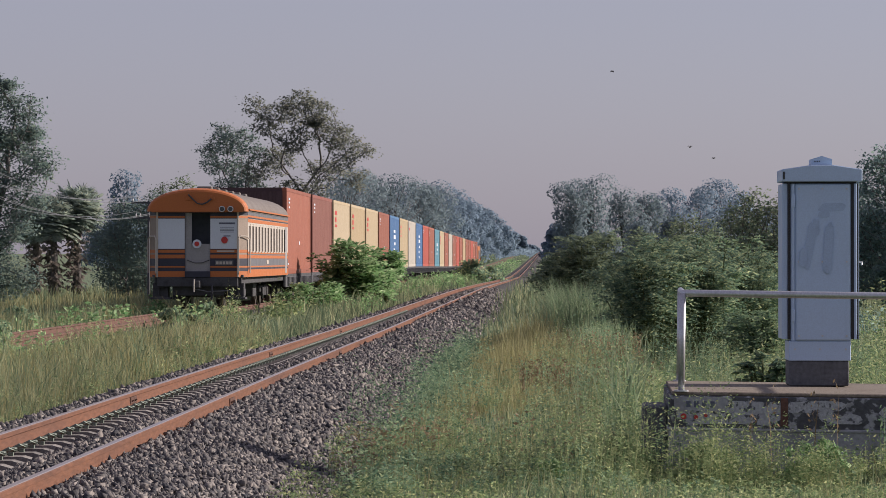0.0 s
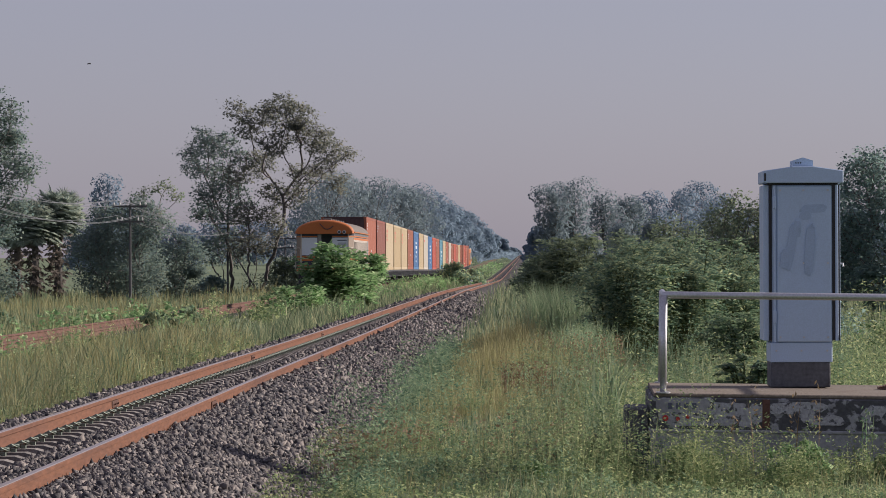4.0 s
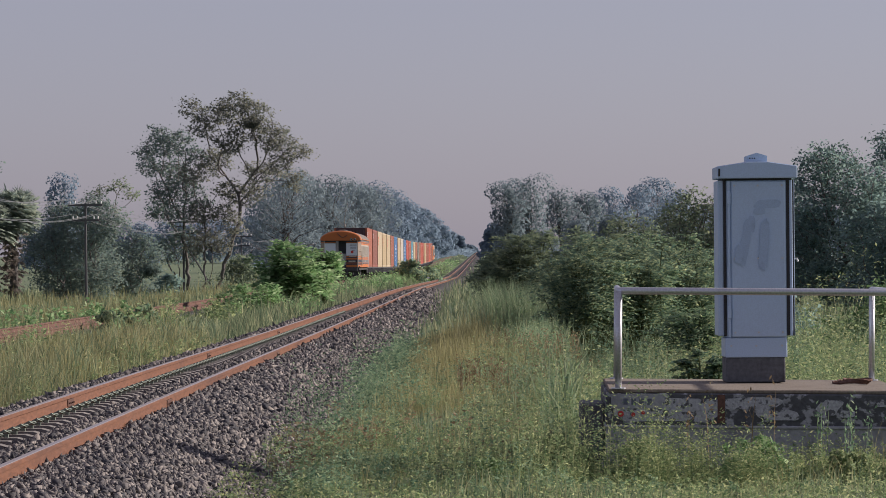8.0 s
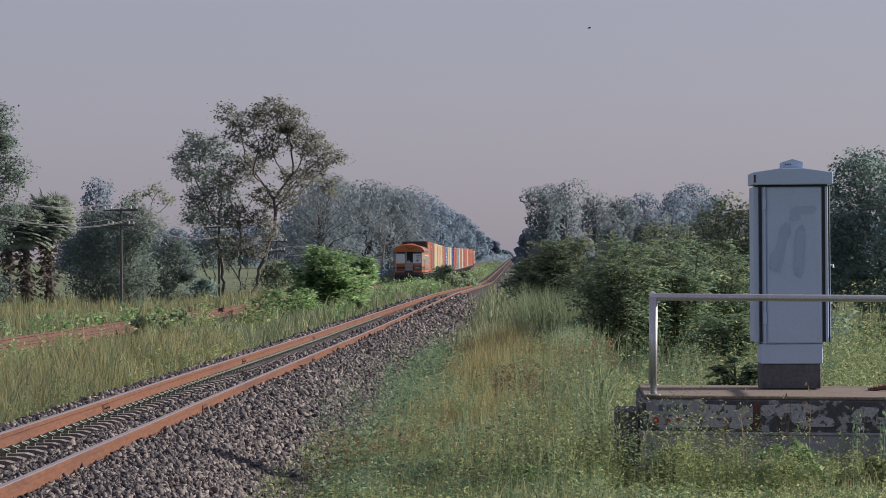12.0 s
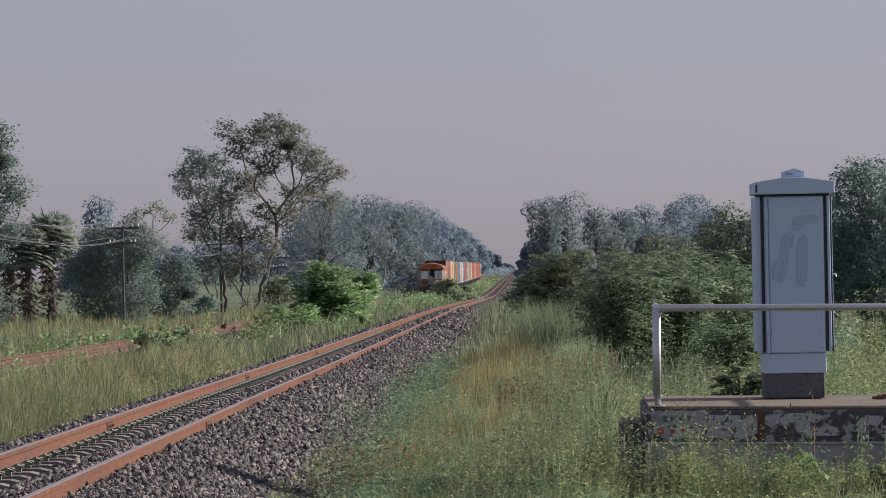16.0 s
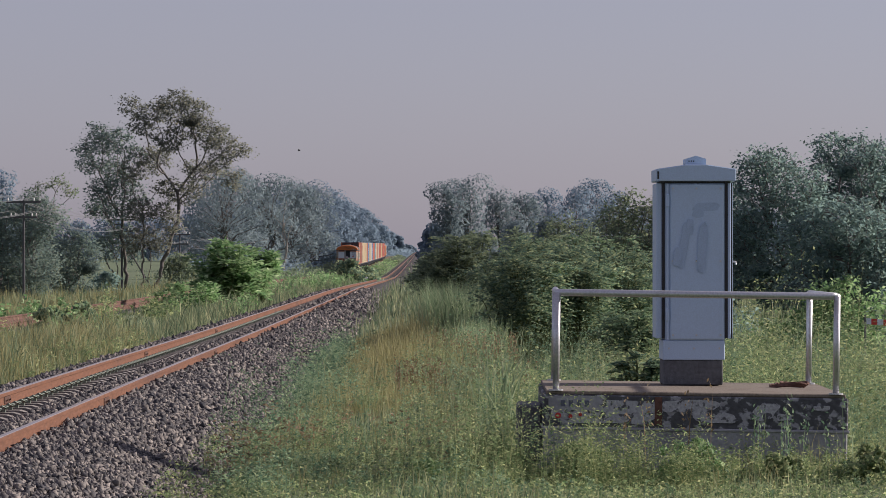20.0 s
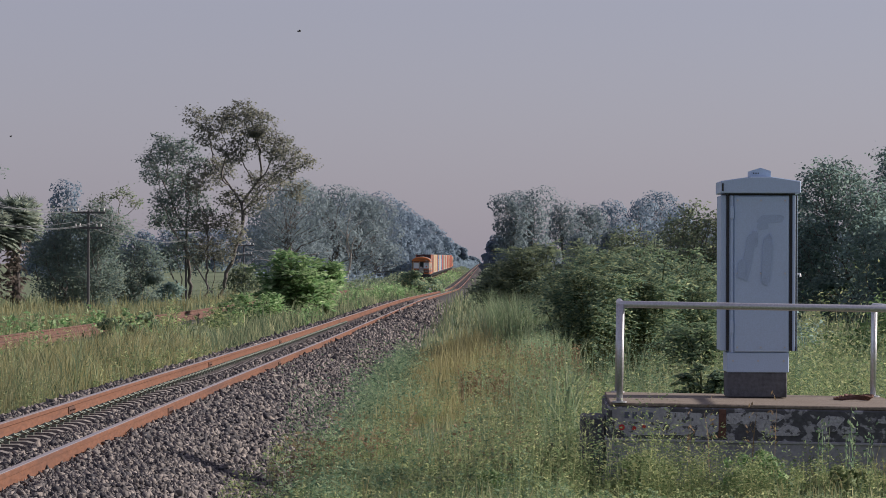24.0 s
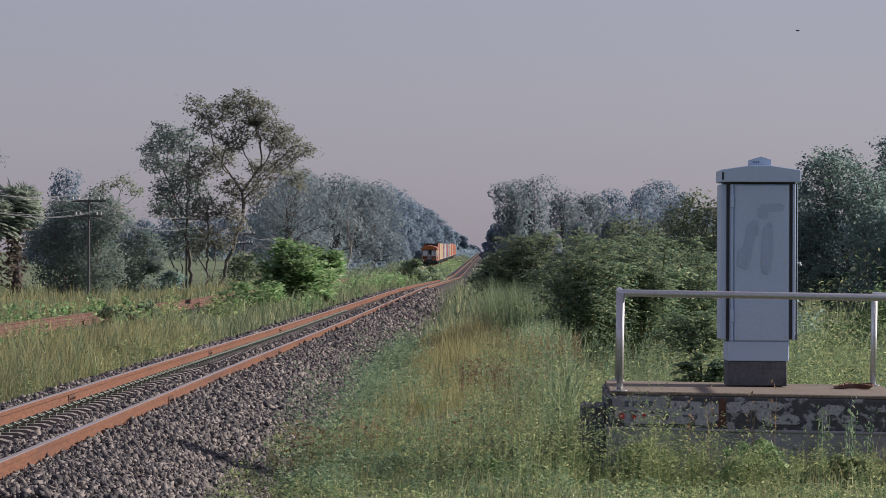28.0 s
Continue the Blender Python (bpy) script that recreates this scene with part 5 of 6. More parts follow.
def dry_h(rng, x, y):
    patch = np.exp(-((x + 0.25) / 1.15) ** 2 - ((y - 62) / 19.0) ** 2)
    return (0.68 * patch * (0.55 + 0.6 * lumps(x, y, 1.5, 8))) * rng.lognormal(0, 0.25, len(x)) * (1 - bare_platform(x, y))


blade_field("dry_grass", "dry straw-yellow grass patch on the verge", L_DRY, 52000, spread(40, 98, -1.8, 1.3), dry_h, 0.006, 0.3, 13)


# between the tracks and beyond the siding
def mid_h(rng, x, y):
    h = np.interp(y, [30, 45, 80, 150], [0.38, 0.42, 0.45, 0.55]) * (0.4 + 0.8 * lumps(x, y, 1.3, 1)) * rng.lognormal(-0.05, 0.38, len(x))
    on_side = (np.abs(x - SIDE_X) < 1.0)
    clear = np.interp(y, [80, 88], [0.22, 0.6])
    low = np.interp(x, [-8.2, -6.6], [0.48, 1.0])
    h = h * (1 - 0.55 * ((y > 84) & (y < 106) & (x < -6.4)))
    return h * np.where(on_side, clear, low) * np.interp(x - np.interp(y, [80, 150], [0.0, 0.25]), [-5.75, -5.35], [1.0, 0.25])


blade_field("strip_grass", "tall seeding grass between the two tracks", L_GRASS, 50000, spread(30, 75, -12.2, -5.25), mid_h, 0.0075, 0.65, 14)
blade_field("strip_straw", "straw-coloured seed heads in the grass between the tracks", L_DRY, 30000, spread(30, 75, -9.0, -5.35), lambda r, x, y: mid_h(r, x, y) * 1.08, 0.0055, 0.6, 15)
blade_field("strip_grass_beyond", "grass between the tracks further along the line", L_GRASS, 30000, spread(72, 420, -9.0, -5.2), lambda r, x, y: mid_h(r, x, y) * 0.9, 0.0075, 0.65, 16)
blade_field("meadow_grass", "rank green grass on the field beyond the siding", L_GRASS, 28000, spread(60, 260, -60, -11.4), lambda r, x, y: 0.65 * (0.4 + 0.8 * lumps(x, y, 3, 2)) * r.lognormal(0, 0.25, len(x)), 0.0085, 0.4, 17)
blade_field("meadow_straw", "pale ripe grass on the field beyond the siding", L_DRY, 30000, spread(70, 190, -34, -11.5), lambda r, x, y: 0.75 * lumps(x, y, 4, 3) ** 0.7 * r.lognormal(0, 0.3, len(x)), 0.005, 0.3, 18)
blade_field("far_right_grass", "grass between the thicket and the far trees", L_GRASS, 10000, spread(150, 480, -2.3, 60), lambda r, x, y: 0.8 * (0.4 + 0.8 * lumps(x, y, 3, 2)) * r.lognormal(0, 0.25, len(x)), 0.0075, 0.4, 19)


def bed_z(x, y):
    """The ground, or the shoulder of the ballast where that is higher."""
    return np.maximum(ground_z(x, y), rail_z(y) + np.interp(x - MAIN_X, [1.05, 1.32, 2.2, 2.6], [-0.125, -0.17, -0.50, -0.7]))


def weeds(name, label, leaf, n, place, height, lsize, per=16, seed=5, spreadk=0.35, slim=1.0, clump=None):
    """Upright weeds: a stem each and leaves round it."""
    rng = np.random.default_rng(seed)
    if clump:                                 # grows in bushy clumps, tallest in the middle
        m, r = clump
        x, y = (np.repeat(v, m) for v in place(rng, n // m))
        r = np.repeat(r * rng.lognormal(0, 0.35, n // m), m)
        dx, dy = rng.normal(0, 0.6, len(x)), rng.normal(0, 0.6, len(x))
        x, y = x + dx * r, y + dy * r * 1.3
        dome = np.exp(-0.55 * (dx * dx + dy * dy)) * np.repeat(rng.lognormal(0.12, 0.22, n // m), m)
    else:
        x, y = place(rng, n)
        dome = 1.0
    h = height(rng, x, y) * dome
    ok = (h > 0.08) & (bare_platform(x, y) < 0.5)
    x, y, h = x[ok], y[ok], h[ok]
    n = len(x)
    B = np.stack([x, y, np.where(x > -5, bed_z(x, y), ground_z(x, y)) - 0.02], 1)
    k = np.repeat(np.arange(n), per)
    f = rng.uniform(0.15, 1.0, n * per)
    a = rng.uniform(0, math.tau, n * per)
    out = np.stack([np.cos(a), np.sin(a), np.zeros_like(a)], 1)
    reach = (h[k] * spreadk * (1.15 - 0.8 * f) * rng.uniform(0.3, 1.0, n * per))[:, None]
    leanv = (rng.normal(0, 0.12, (n, 3)) * np.array([1, 1, 0]))[k] * (f * h[k])[:, None]
    C = B[k] + leanv + out * reach + np.array([0, 0, 1.0]) * (h[k] * f)[:, None]
    u = unit(out + np.array([0, 0, 0.35]) + rng.normal(0, 0.35, C.shape))
    L = lsize * np.maximum(1, y[k] / 40) * rng.uniform(0.6, 1.5, n * per)
    V1, Q1 = leaf_quads(rng, C, u, L, L * slim * rng.uniform(0.28, 0.5, n * per), up=1.0)
    V2, Q2, T2 = blades(rng, B, h * 0.92, 0.004 * np.maximum(1, y / 40), 0.25)
    V = np.concatenate([V1, V2])
    return tagged(np_mesh(name, V, np.concatenate([Q1, Q2 + len(V1)]), T2 + len(V1), leaf), label, "weeds", kind="stuff")


def forb_h(r, x, y, k, s):
    """Rank growth in tussocks: low by the path of the ballast, waist-high further back."""
    tall = np.interp(y, [26, 27.5, 29, 32, 38, 60], [0.16, 0.26, 0.46, 0.62, 0.72, 0.74])
    cover = (x > 1.9) & (x < 3.6) & (y < 29.4)
    p = lumps(x, y, s, k)
    return np.where(cover, 0.5, 1.0) * tall * (0.12 + 1.25 * p ** 1.5) * (p > 0.25) * np.interp(x, [-1.6, -0.9, 0.4], [0.3, 0.55, 1]) * np.minimum(1.45, r.lognormal(0, 0.22, len(x)))


weeds("verge_weeds", "leafy green weeds in the verge grass", L_WEED, 5600, spread(26.3, 60, -1.6, 9), lambda r, x, y: forb_h(r, x, y, 4, 0.6), 0.030, 34, 21, 0.26, 0.8, (20, 0.24))
weeds("verge_weeds_pale", "tall yellow-green seeding weeds in the verge", L_PALEWEED, 4200, spread(27, 56, -1.2, 8), lambda r, x, y: 1.06 * forb_h(r, x, y, 12, 0.5), 0.025, 34, 38, 0.18, 0.75, (14, 0.22))
weeds("platform_weeds", "tall pale green weeds growing against the concrete platform", L_PALEWEED, 950, lambda r, n: (r.uniform(-0.3, 4.6, n), r.uniform(27.6, 29.2, n)), lambda r, x, y: np.interp(x, [-0.3, 0.4, 0.9, 1.3, 1.7, 2.2, 2.7, 3.4, 4.6], [0.46, 0.60, 0.62, 0.52, 0.46, 0.34, 0.2, 0.16, 0.46]) * np.minimum(1.3, r.lognormal(0, 0.25, len(x))), 0.028, 46, 22, 0.22, 0.75, (9, 0.15))
weeds("back_weeds", "tall yellow-green weeds behind the platform", L_PALEWEED, 1700, lambda r, n: (r.uniform(2.7, 9, n), r.uniform(33.0, 47, n)), lambda r, x, y: np.interp(x, [2.7, 3.2, 4.2, 5.5, 9], [0.6, 1.15, 1.1, 0.55, 0.45]) * np.interp(y, [33, 40], [0.85, 1.05]) * r.lognormal(-0.1, 0.22, len(x)), 0.045, 36, 23, 0.16, 0.7, (10, 0.28))
weeds("broad_plants", "pale broad-leaved plants growing beside the old siding", L_PALEWEED, 130, lambda r, n: (r.uniform(-9.3, -7.4, n), r.uniform(86, 116, n)), lambda r, x, y: 0.6 * r.lognormal(0, 0.25, len(x)), 0.042, 14, 61, 0.4, 1.2, (6, 0.3))
weeds("railing_weeds", "yellow-green weeds at the foot of the thicket", L_PALEWEED, 700, lambda r, n: (r.uniform(0.6, 3.0, n), r.uniform(33.5, 44, n)), lambda r, x, y: 0.5 * (0.4 + lumps(x, y, 0.7, 2)) * r.lognormal(0, 0.3, len(x)), 0.045, 24, 29, 0.3, 0.8)
weeds("strip_weeds", "small leafy weeds among the grass between the tracks", L_PALEWEED, 2600, spread(30, 72, -9.2, -5.45), lambda r, x, y: 0.36 * (lumps(x, y, 1.0, 5) > 0.4) * r.lognormal(0, 0.35, len(x)), 0.04, 18, 30, 0.35, 0.7, (10, 0.3))
weeds("brown_weeds", "withered brown weeds at the foot of the ballast", L_BROWN, 220, lambda r, n: (r.uniform(-1.9, 0.6, n), r.uniform(29.5, 37, n)), lambda r, x, y: 0.26 * (lumps(x, y, 0.7, 7) > 0.45) * r.lognormal(0, 0.3, len(x)), 0.045, 14, 24)
weeds("ballast_weeds", "green weeds creeping over the edge of the ballast", L_WEED, 1700, lambda r, n: (r.normal(-1.4, 0.28, n), r.uniform(27, 66, n)), lambda r, x, y: np.interp(y, [28, 34, 44], [0.3, 0.5, 0.45]) * (lumps(x, y, 0.9, 9) > 0.42 + 0.45 * np.maximum(0, -1.45 - x)) * r.lognormal(0, 0.25, len(x)), 0.04, 18, 25, 0.35, 0.8, (9, 0.2))
weeds("siding_weeds", "broad-leaved plants growing over the old siding", L_FRESH, 900, lambda r, n: (r.uniform(-11.8, -8.0, n), r.uniform(50, 112, n)), lambda r, x, y: 0.42 * (lumps(x, y, 1.5, 5) > 0.6) * (((y > 80) & (y < 90)) | (x < -11) | (y < 66)) * r.lognormal(0, 0.25, len(x)), 0.065, 18, 26, 0.5)
weeds("strip_plants", "pale broad-leaved plants between the tracks", L_FRESH, 1100, lambda r, n: (r.uniform(-8.4, -5.7, n), r.uniform(110, 330, n)), lambda r, x, y: 0.6 * (lumps(x, y, 2.5, 6) > 0.55) * r.lognormal(0, 0.25, len(x)), 0.042, 20, 27, 0.4, 0.8, (10, 0.4))

weeds("ground_cover", "small-leaved creeping plants and short grass by the ballast", L_PALEWEED, 6500, spread(25, 37, -2.0, 4.5), lambda r, x, y: np.interp(y, [24, 36], [0.10, 0.16]) * r.lognormal(0, 0.25, len(x)), 0.03, 9, 28, 0.7)

blade_field("verge_straw", "dry straw stems scattered through the verge", L_DRY, 11000, spread(26, 48, -1.3, 8), lambda r, x, y: np.interp(y, [26, 30, 36, 48], [0.16, 0.3, 0.45, 0.5]) * lumps(x, y, 0.7, 11) * r.lognormal(0, 0.3, len(x)) * (1 - bare_platform(x, y)), 0.0055, 0.4, 37)

# tall reed grass at the foot of the thicket
def reeds(name, label, x, y, w, d, h, n, seed):
    rng = np.random.default_rng(seed)
    px, py = rng.normal(x, w / 2, n), rng.normal(y, d / 2, n)
    hh = h * rng.uniform(0.55, 1.0, n)
    V, Q, T = blades(rng, np.stack([px, py, ground_z(px, py) - 0.02], 1), hh, 0.016 * rng.uniform(0.7, 1.4, n), 0.5)
    tagged(np_mesh(name, V, Q, T, L_TUSSOCK), label, "reed grass", kind="stuff")


reeds("reed_clump", "tall pale reed grass beside the thicket", 0.55, 66, 0.5, 2.4, 1.6, 3000, 31)
reeds("reed_clump_low", "seeding reed grass at the foot of the thicket", 0.85, 58, 0.5, 2.4, 0.95, 900, 32)
reeds("reed_stems", "tall reed stems standing by the railing", 0.75, 36, 0.18, 0.8, 1.15, 90, 33)

def stalks(name, label, leaf, x, y, w, h, n, seed):
    """Single tall dry stems with small seed leaves."""
    rng = np.random.default_rng(seed)
    px, py = rng.uniform(x - w, x + w, n), rng.uniform(y - 0.5, y + 0.5, n)
    B = np.stack([px, py, ground_z(px, py) - 0.02], 1)
    hh = h * rng.uniform(0.7, 1.0, n)
    V1, Q1, T1 = blades(rng, B, hh, np.full(n, 0.012), 0.12)
    m = 16
    k = np.repeat(np.arange(n), m)
    f = rng.uniform(0.45, 1.0, n * m)
    C = B[k] + np.array([0, 0, 1.0]) * (hh[k] * f)[:, None] + rng.normal(0, 0.018, (n * m, 3))
    V2, Q2 = leaf_quads(rng, C, unit(rng.normal(size=C.shape) + np.array([0, 0, 1.0])), np.full(n * m, 0.045), np.full(n * m, 0.018))
    tagged(np_mesh(name, np.concatenate([V1, V2]), np.concatenate([Q1, Q2 + len(V1)]), T1, leaf), label, "weeds", kind="stuff")


stalks("brown_stalks", "dry brown seeding stalks in the straw grass", L_BROWN, 0.7, 54, 0.7, 0.75, 90, 39)
stalks("straw_stalks", "dry brown seeding stalks in the straw grass", L_BROWN, 0.5, 44, 0.9, 0.62, 70, 40)
stalks("dry_stalks", "thin reddish-brown dry stalks before the platform", L_BROWN, 2.0, 28.6, 0.4, 0.85, 4, 34)
stalks("seed_stalks", "tall pale seed stalks in the verge", L_TUSSOCK, 1.1, 36, 0.8, 1.0, 26, 35)
stalks("platform_stalks", "tall green stalks before the platform", L_WEED, 3.0, 28.7, 0.5, 0.7, 12, 36)

# the thicket beside the verge
for k, (x, y, w, h, lf, n) in enumerate(((1.75, 62.5, 1.9, 1.95, L_SHRUB, 85), (2.7, 63.5, 2.0, 2.1, L_SHRUB, 90), (3.7, 65, 2.2, 2.0, L_SHRUB, 80), (2.2, 67, 2.4, 2.3, L_SHRUB, 70), (1.5, 68, 1.7, 1.9, L_SHRUB, 60), (3.3, 69, 2.4, 2.35, L_WEED, 60), (4.6, 68, 2.2, 1.9, L_WEED, 50))):
    spray_shrub("thicket_shrub", "dense dark green thorny shrub with arching layered branches" if lf is L_SHRUB else "lighter green leafy shrub in the thicket", x, y, w, h, lf, 0.062, n, 41 + k, "thicket beside the verge")
spray_shrub("low_shrub", "light green low shrub at the foot of the thicket", 3.4, 57, 1.7, 1.05, L_WEED, 0.06, 45, 49, "thicket beside the verge")
spray_shrub("dark_bush", "small very dark leafy bush behind the cabinet", 2.1, 34.2, 0.7, 0.9, L_SHRUB, 0.06, 40, 50, twigs=9)
spray_shrub("feathery_shrub", "dark green feathery shrub near the line", 1.25, 118, 2.9, 2.75, L_OLIVE, 0.11, 75, 51)
spray_shrub("feathery_shrub", "dark green feathery shrub near the line", 0.55, 150, 2.2, 2.3, L_OLIVE, 0.13, 50, 52)
spray_shrub("feathery_shrub", "green feathery shrub behind the thicket", 3.1, 105, 3.2, 2.7, L_OLIVE, 0.10, 70, 53)
for k, (x, y, w, h) in enumerate(((7.4, 122, 4.4, 4.1), (5.2, 128, 3.4, 3.3))):
    grown_tree("young_tree", "green bushy young tree behind the thicket", x, y, lobes(146 + k, w, h, 0.08, 26, "round", 0.17), L_OLIVE, 0.11, 17, [((-0.3, 0, 0), (-0.5, 0, 0.9)), ((0.3, 0, 0), (0.5, 0, 0.9))], n=1700, step=0.24, kill=0.22, tip=0.008, puff=0.23, seed=46 + k)
# the large dark trees behind the cabinet
# lift 2.4 turns leaf normals upward to soften bright sunlit specks
for k, (x, y, w, h) in enumerate(((11.7, 117, 4.4, 5.5), (14.3, 120, 5.0, 6.1), (17.5, 122, 5.2, 6.9), (9.9, 121, 3.0, 4.6), (13.0, 112, 4.4, 3.9), (16.2, 113, 4.0, 3.6))):
    grown_tree("broadleaf_tree", "large dense dark green broadleaf tree", x, y, lobes(50 + k, w, h, 0.02, 44, "round", 0.16), L_TREE_HAZED, 0.115, 22, [((0, 0, 0), (0.1, 0, 0.25 * h)), ((0.3, 0.2, 0), (0.7, 0.3, 0.2 * h))], n=2900, step=0.26, kill=0.24, tip=0.008, puff=0.20, seed=50 + k, lift=2.4, group="dark trees behind the cabinet")
for k, (x, y, w, h) in enumerate(((7.6, 66, 2.4, 1.55), (9.6, 70, 2.8, 1.8), (6.6, 84, 2.0, 1.6))):
    blob_tree("field_shrub", "low green leafy shrub at the field edge", x, y, lobes(60 + k, w, h, 0.05, 12, "mound", 0.3), L_TREE_HAZED if k else L_FRESH, 0.09, 5000, 0.05, M_STEM, "shrub", None, 0.5, 10, 60 + k)

for k, (x, y, w, h) in enumerate(((2.15, 28.3, 0.7, 0.42), (2.75, 28.0, 0.6, 0.28), (3.4, 27.8, 0.8, 0.34), (4.1, 28.6, 0.9, 0.5), (1.25, 28.5, 0.7, 0.42), (0.55, 29.4, 0.8, 0.4), (0.0, 28.4, 0.7, 0.26))):
    blob_tree("weed_bush", "small bushy green weed in the verge grass", x, y, lobes(240 + k, w, h, 0.02, 9, "mound", 0.3), L_PALEWEED if k % 3 else L_FRESH, 0.036, 2000, 0.012, M_STEM, "shrub", [(-0.12, -0.05), (0.12, 0.05)], 0.5, 9, 240 + k, "bushy weeds in the verge", True, 0.38, shell="tufts")
# fresh shrubs between the tracks and over the old siding
for k, (x, y, w, h) in enumerate(((-8.6, 84, 1.8, 0.5), (-8.6, 90, 1.6, 0.5), (-9.9, 62, 1.8, 0.7), (-11.6, 70, 2.0, 0.8), (-12.4, 84, 2.2, 0.8))):
    blob_tree("siding_shrub", "low dark green broad-leaved shrub growing over the siding", x, y, lobes(64 + k, w, h, 0.05, 10, "mound", 0.3), L_WEED, 0.085, 2600, 0.03, M_STEM, "shrub", [(-0.3, -0.2), (0.3, 0.2)], 0.5, 8, 64 + k, "shrubs on the old siding", True, 0.4, shell="tufts")
spray_shrub("roadside_shrub", "fresh green large-leaved shrub between the tracks", -6.8, 127, 3.1, 2.5, L_FRESH, 0.20, 60, 71, twigs=9, leaves=11)
spray_shrub("roadside_shrub", "fresh green large-leaved shrub between the tracks", -5.95, 131, 1.9, 2.2, L_FRESH, 0.19, 36, 72, twigs=9, leaves=11)
spray_shrub("roadside_shrub", "low pale-leaved shrub between the tracks", -7.7, 117, 2.2, 1.1, L_FRESH, 0.15, 34, 73, twigs=9, leaves=9)
blob_tree("lineside_bush", "dark green bush beside the line", -6.1, 300, lobes(74, 3.2, 2.3, 0.02, 12, "mound", 0.3), L_SHRUB, 0.2, 3200, 0.06, M_STEM, "shrub", None, 0.5, 9, 74)
blob_tree("lineside_bush", "dark green bush beside the line", -5.4, 335, lobes(75, 2.4, 1.8, 0.02, 10, "mound", 0.3), L_SHRUB, 0.22, 2200, 0.06, M_STEM, "shrub", None, 0.5, 9, 75)

# the tall open-crowned tree left of the line, and the slender one against it
def crown_of(rows, seed):
    rng = np.random.default_rng(seed)
    return [(cx, rng.uniform(-1.4, 1.4), cz, cr * 1.15) for cx, cz, cr in rows]


BIG = crown_of([(2.8, 11.2, 0.85), (3.9, 10.7, 0.8), (1.8, 10.7, 0.7), (0.4, 10.9, 0.7), (1.0, 10.0, 0.85), (3.4, 9.7, 0.95), (4.7, 9.3, 0.9), (5.7, 8.6, 0.9), (6.6, 8.4, 0.5), (5.2, 7.7, 0.75), (6.0, 6.9, 0.6), (4.1, 7.3, 0.8), (2.5, 9.0, 0.85), (1.5, 8.0, 0.9),
                (0.4, 7.1, 0.75), (2.2, 6.4, 0.7), (3.1, 5.9, 0.7), (3.9, 6.2, 0.6), (0.9, 4.9, 0.8), (2.2, 5.0, 0.7), (0.6, 3.3, 0.8), (1.7, 3.3, 0.8), (2.8, 4.2, 0.6)], 81)
SLIM = crown_of([(-1.8, 9.4, 0.7), (-2.6, 8.6, 0.6), (-1.2, 8.8, 0.75), (-0.5, 9.4, 0.5), (-2.0, 7.7, 0.75), (-1.0, 7.4, 0.85), (-1.3, 6.1, 0.9), (-0.2, 6.4, 0.7), (-1.7, 5.2, 0.75), (-0.5, 5.0, 0.85), (-0.7, 3.6, 0.85), (-1.3, 2.6, 0.6), (-0.1, 2.6, 0.7), (0.2, 8.3, 0.6), (0.3, 5.7, 0.7)], 82)
grown_tree("tall_tree", "tall spreading tree with an open airy crown and bare grey limbs", -16.9, 205, BIG, L_AIRY, 0.15, 12, [((1.2, 0, 0), (1.5, 0.2, 3.6)), ((1.5, 0.3, 0), (3.0, 0.3, 5.0)), ((1.0, -0.3, 0), (1.0, -0.3, 5.2))], n=2600, step=0.27, kill=0.25, tip=0.008, puff=0.23, flat=0.45, seed=81)
grown_tree("slender_tree", "slender dark-leaved tree with several thin stems", -16.9, 207, SLIM, L_DUSK_HAZED, 0.15, 13, [((-0.5, 0, 0), (-0.9, 0.1, 3.2)), ((-0.1, 0.2, 0), (-0.4, 0, 4.0)), ((-0.3, 0, 0), (-1.3, 0, 2.4))], n=1500, step=0.27, kill=0.25, tip=0.0095, puff=0.24, seed=82)
grown_tree("thin_tree", "thin sparse young tree with a flat crown", -23.3, 226, [(-0.6, 0, 6.9, 0.55), (0.5, 0, 7.1, 0.6), (1.2, 0, 6.5, 0.5), (-1.3, 0, 6.2, 0.5), (0.1, 0, 5.6, 0.5)], L_OLIVE, 0.16, 7, [((0, 0, 0), (0.1, 0, 4.2))], M_PALEBARK, n=320, step=0.3, kill=0.28, tip=0.009, puff=0.22, seed=83)
# left edge
EDGE = [(-1.0, 0, 9.0, 1.2), (0.4, 0, 8.5, 0.9), (0.2, 1, 7.2, 1.1), (1.2, 0, 6.2, 0.8), (-1.2, 0, 7.0, 1.4), (-0.2, 0, 5.4, 1.2), (0.9, 0, 4.7, 0.7), (-1.4, 0, 4.5, 1.3), (0.1, 0, 3.7, 0.9), (-0.9, 0, 2.8, 1.1), (0.3, -0.5, 1.5, 0.9), (-0.8, 0, 1.4, 1.1), (-2.6, 0, 7.5, 1.6), (-2.8, 0, 5.0, 1.6), (-2.6, 0, 2.6, 1.5)]
grown_tree("edge_tree", "dark leafy tree at the edge of the field", -22.4, 150, EDGE, L_DUSK_HAZED, 0.13, 20, [((-1.0, 0, 0), (-0.9, 0, 3.0))], n=4200, step=0.28, kill=0.26, tip=0.009, puff=0.27, seed=83)
grown_tree("round_tree", "dense dark bushy tree behind the telegraph pole", -21.0, 186, lobes(84, 6.4, 5.6, 0.02, 44, "round", 0.16), L_DUSK_HAZED, 0.13, 20, [((-0.5, 0, 0), (-0.8, 0, 1.2)), ((0.5, 0, 0), (0.8, 0, 1.2))], n=3200, step=0.28, kill=0.26, tip=0.008, puff=0.28, seed=84)
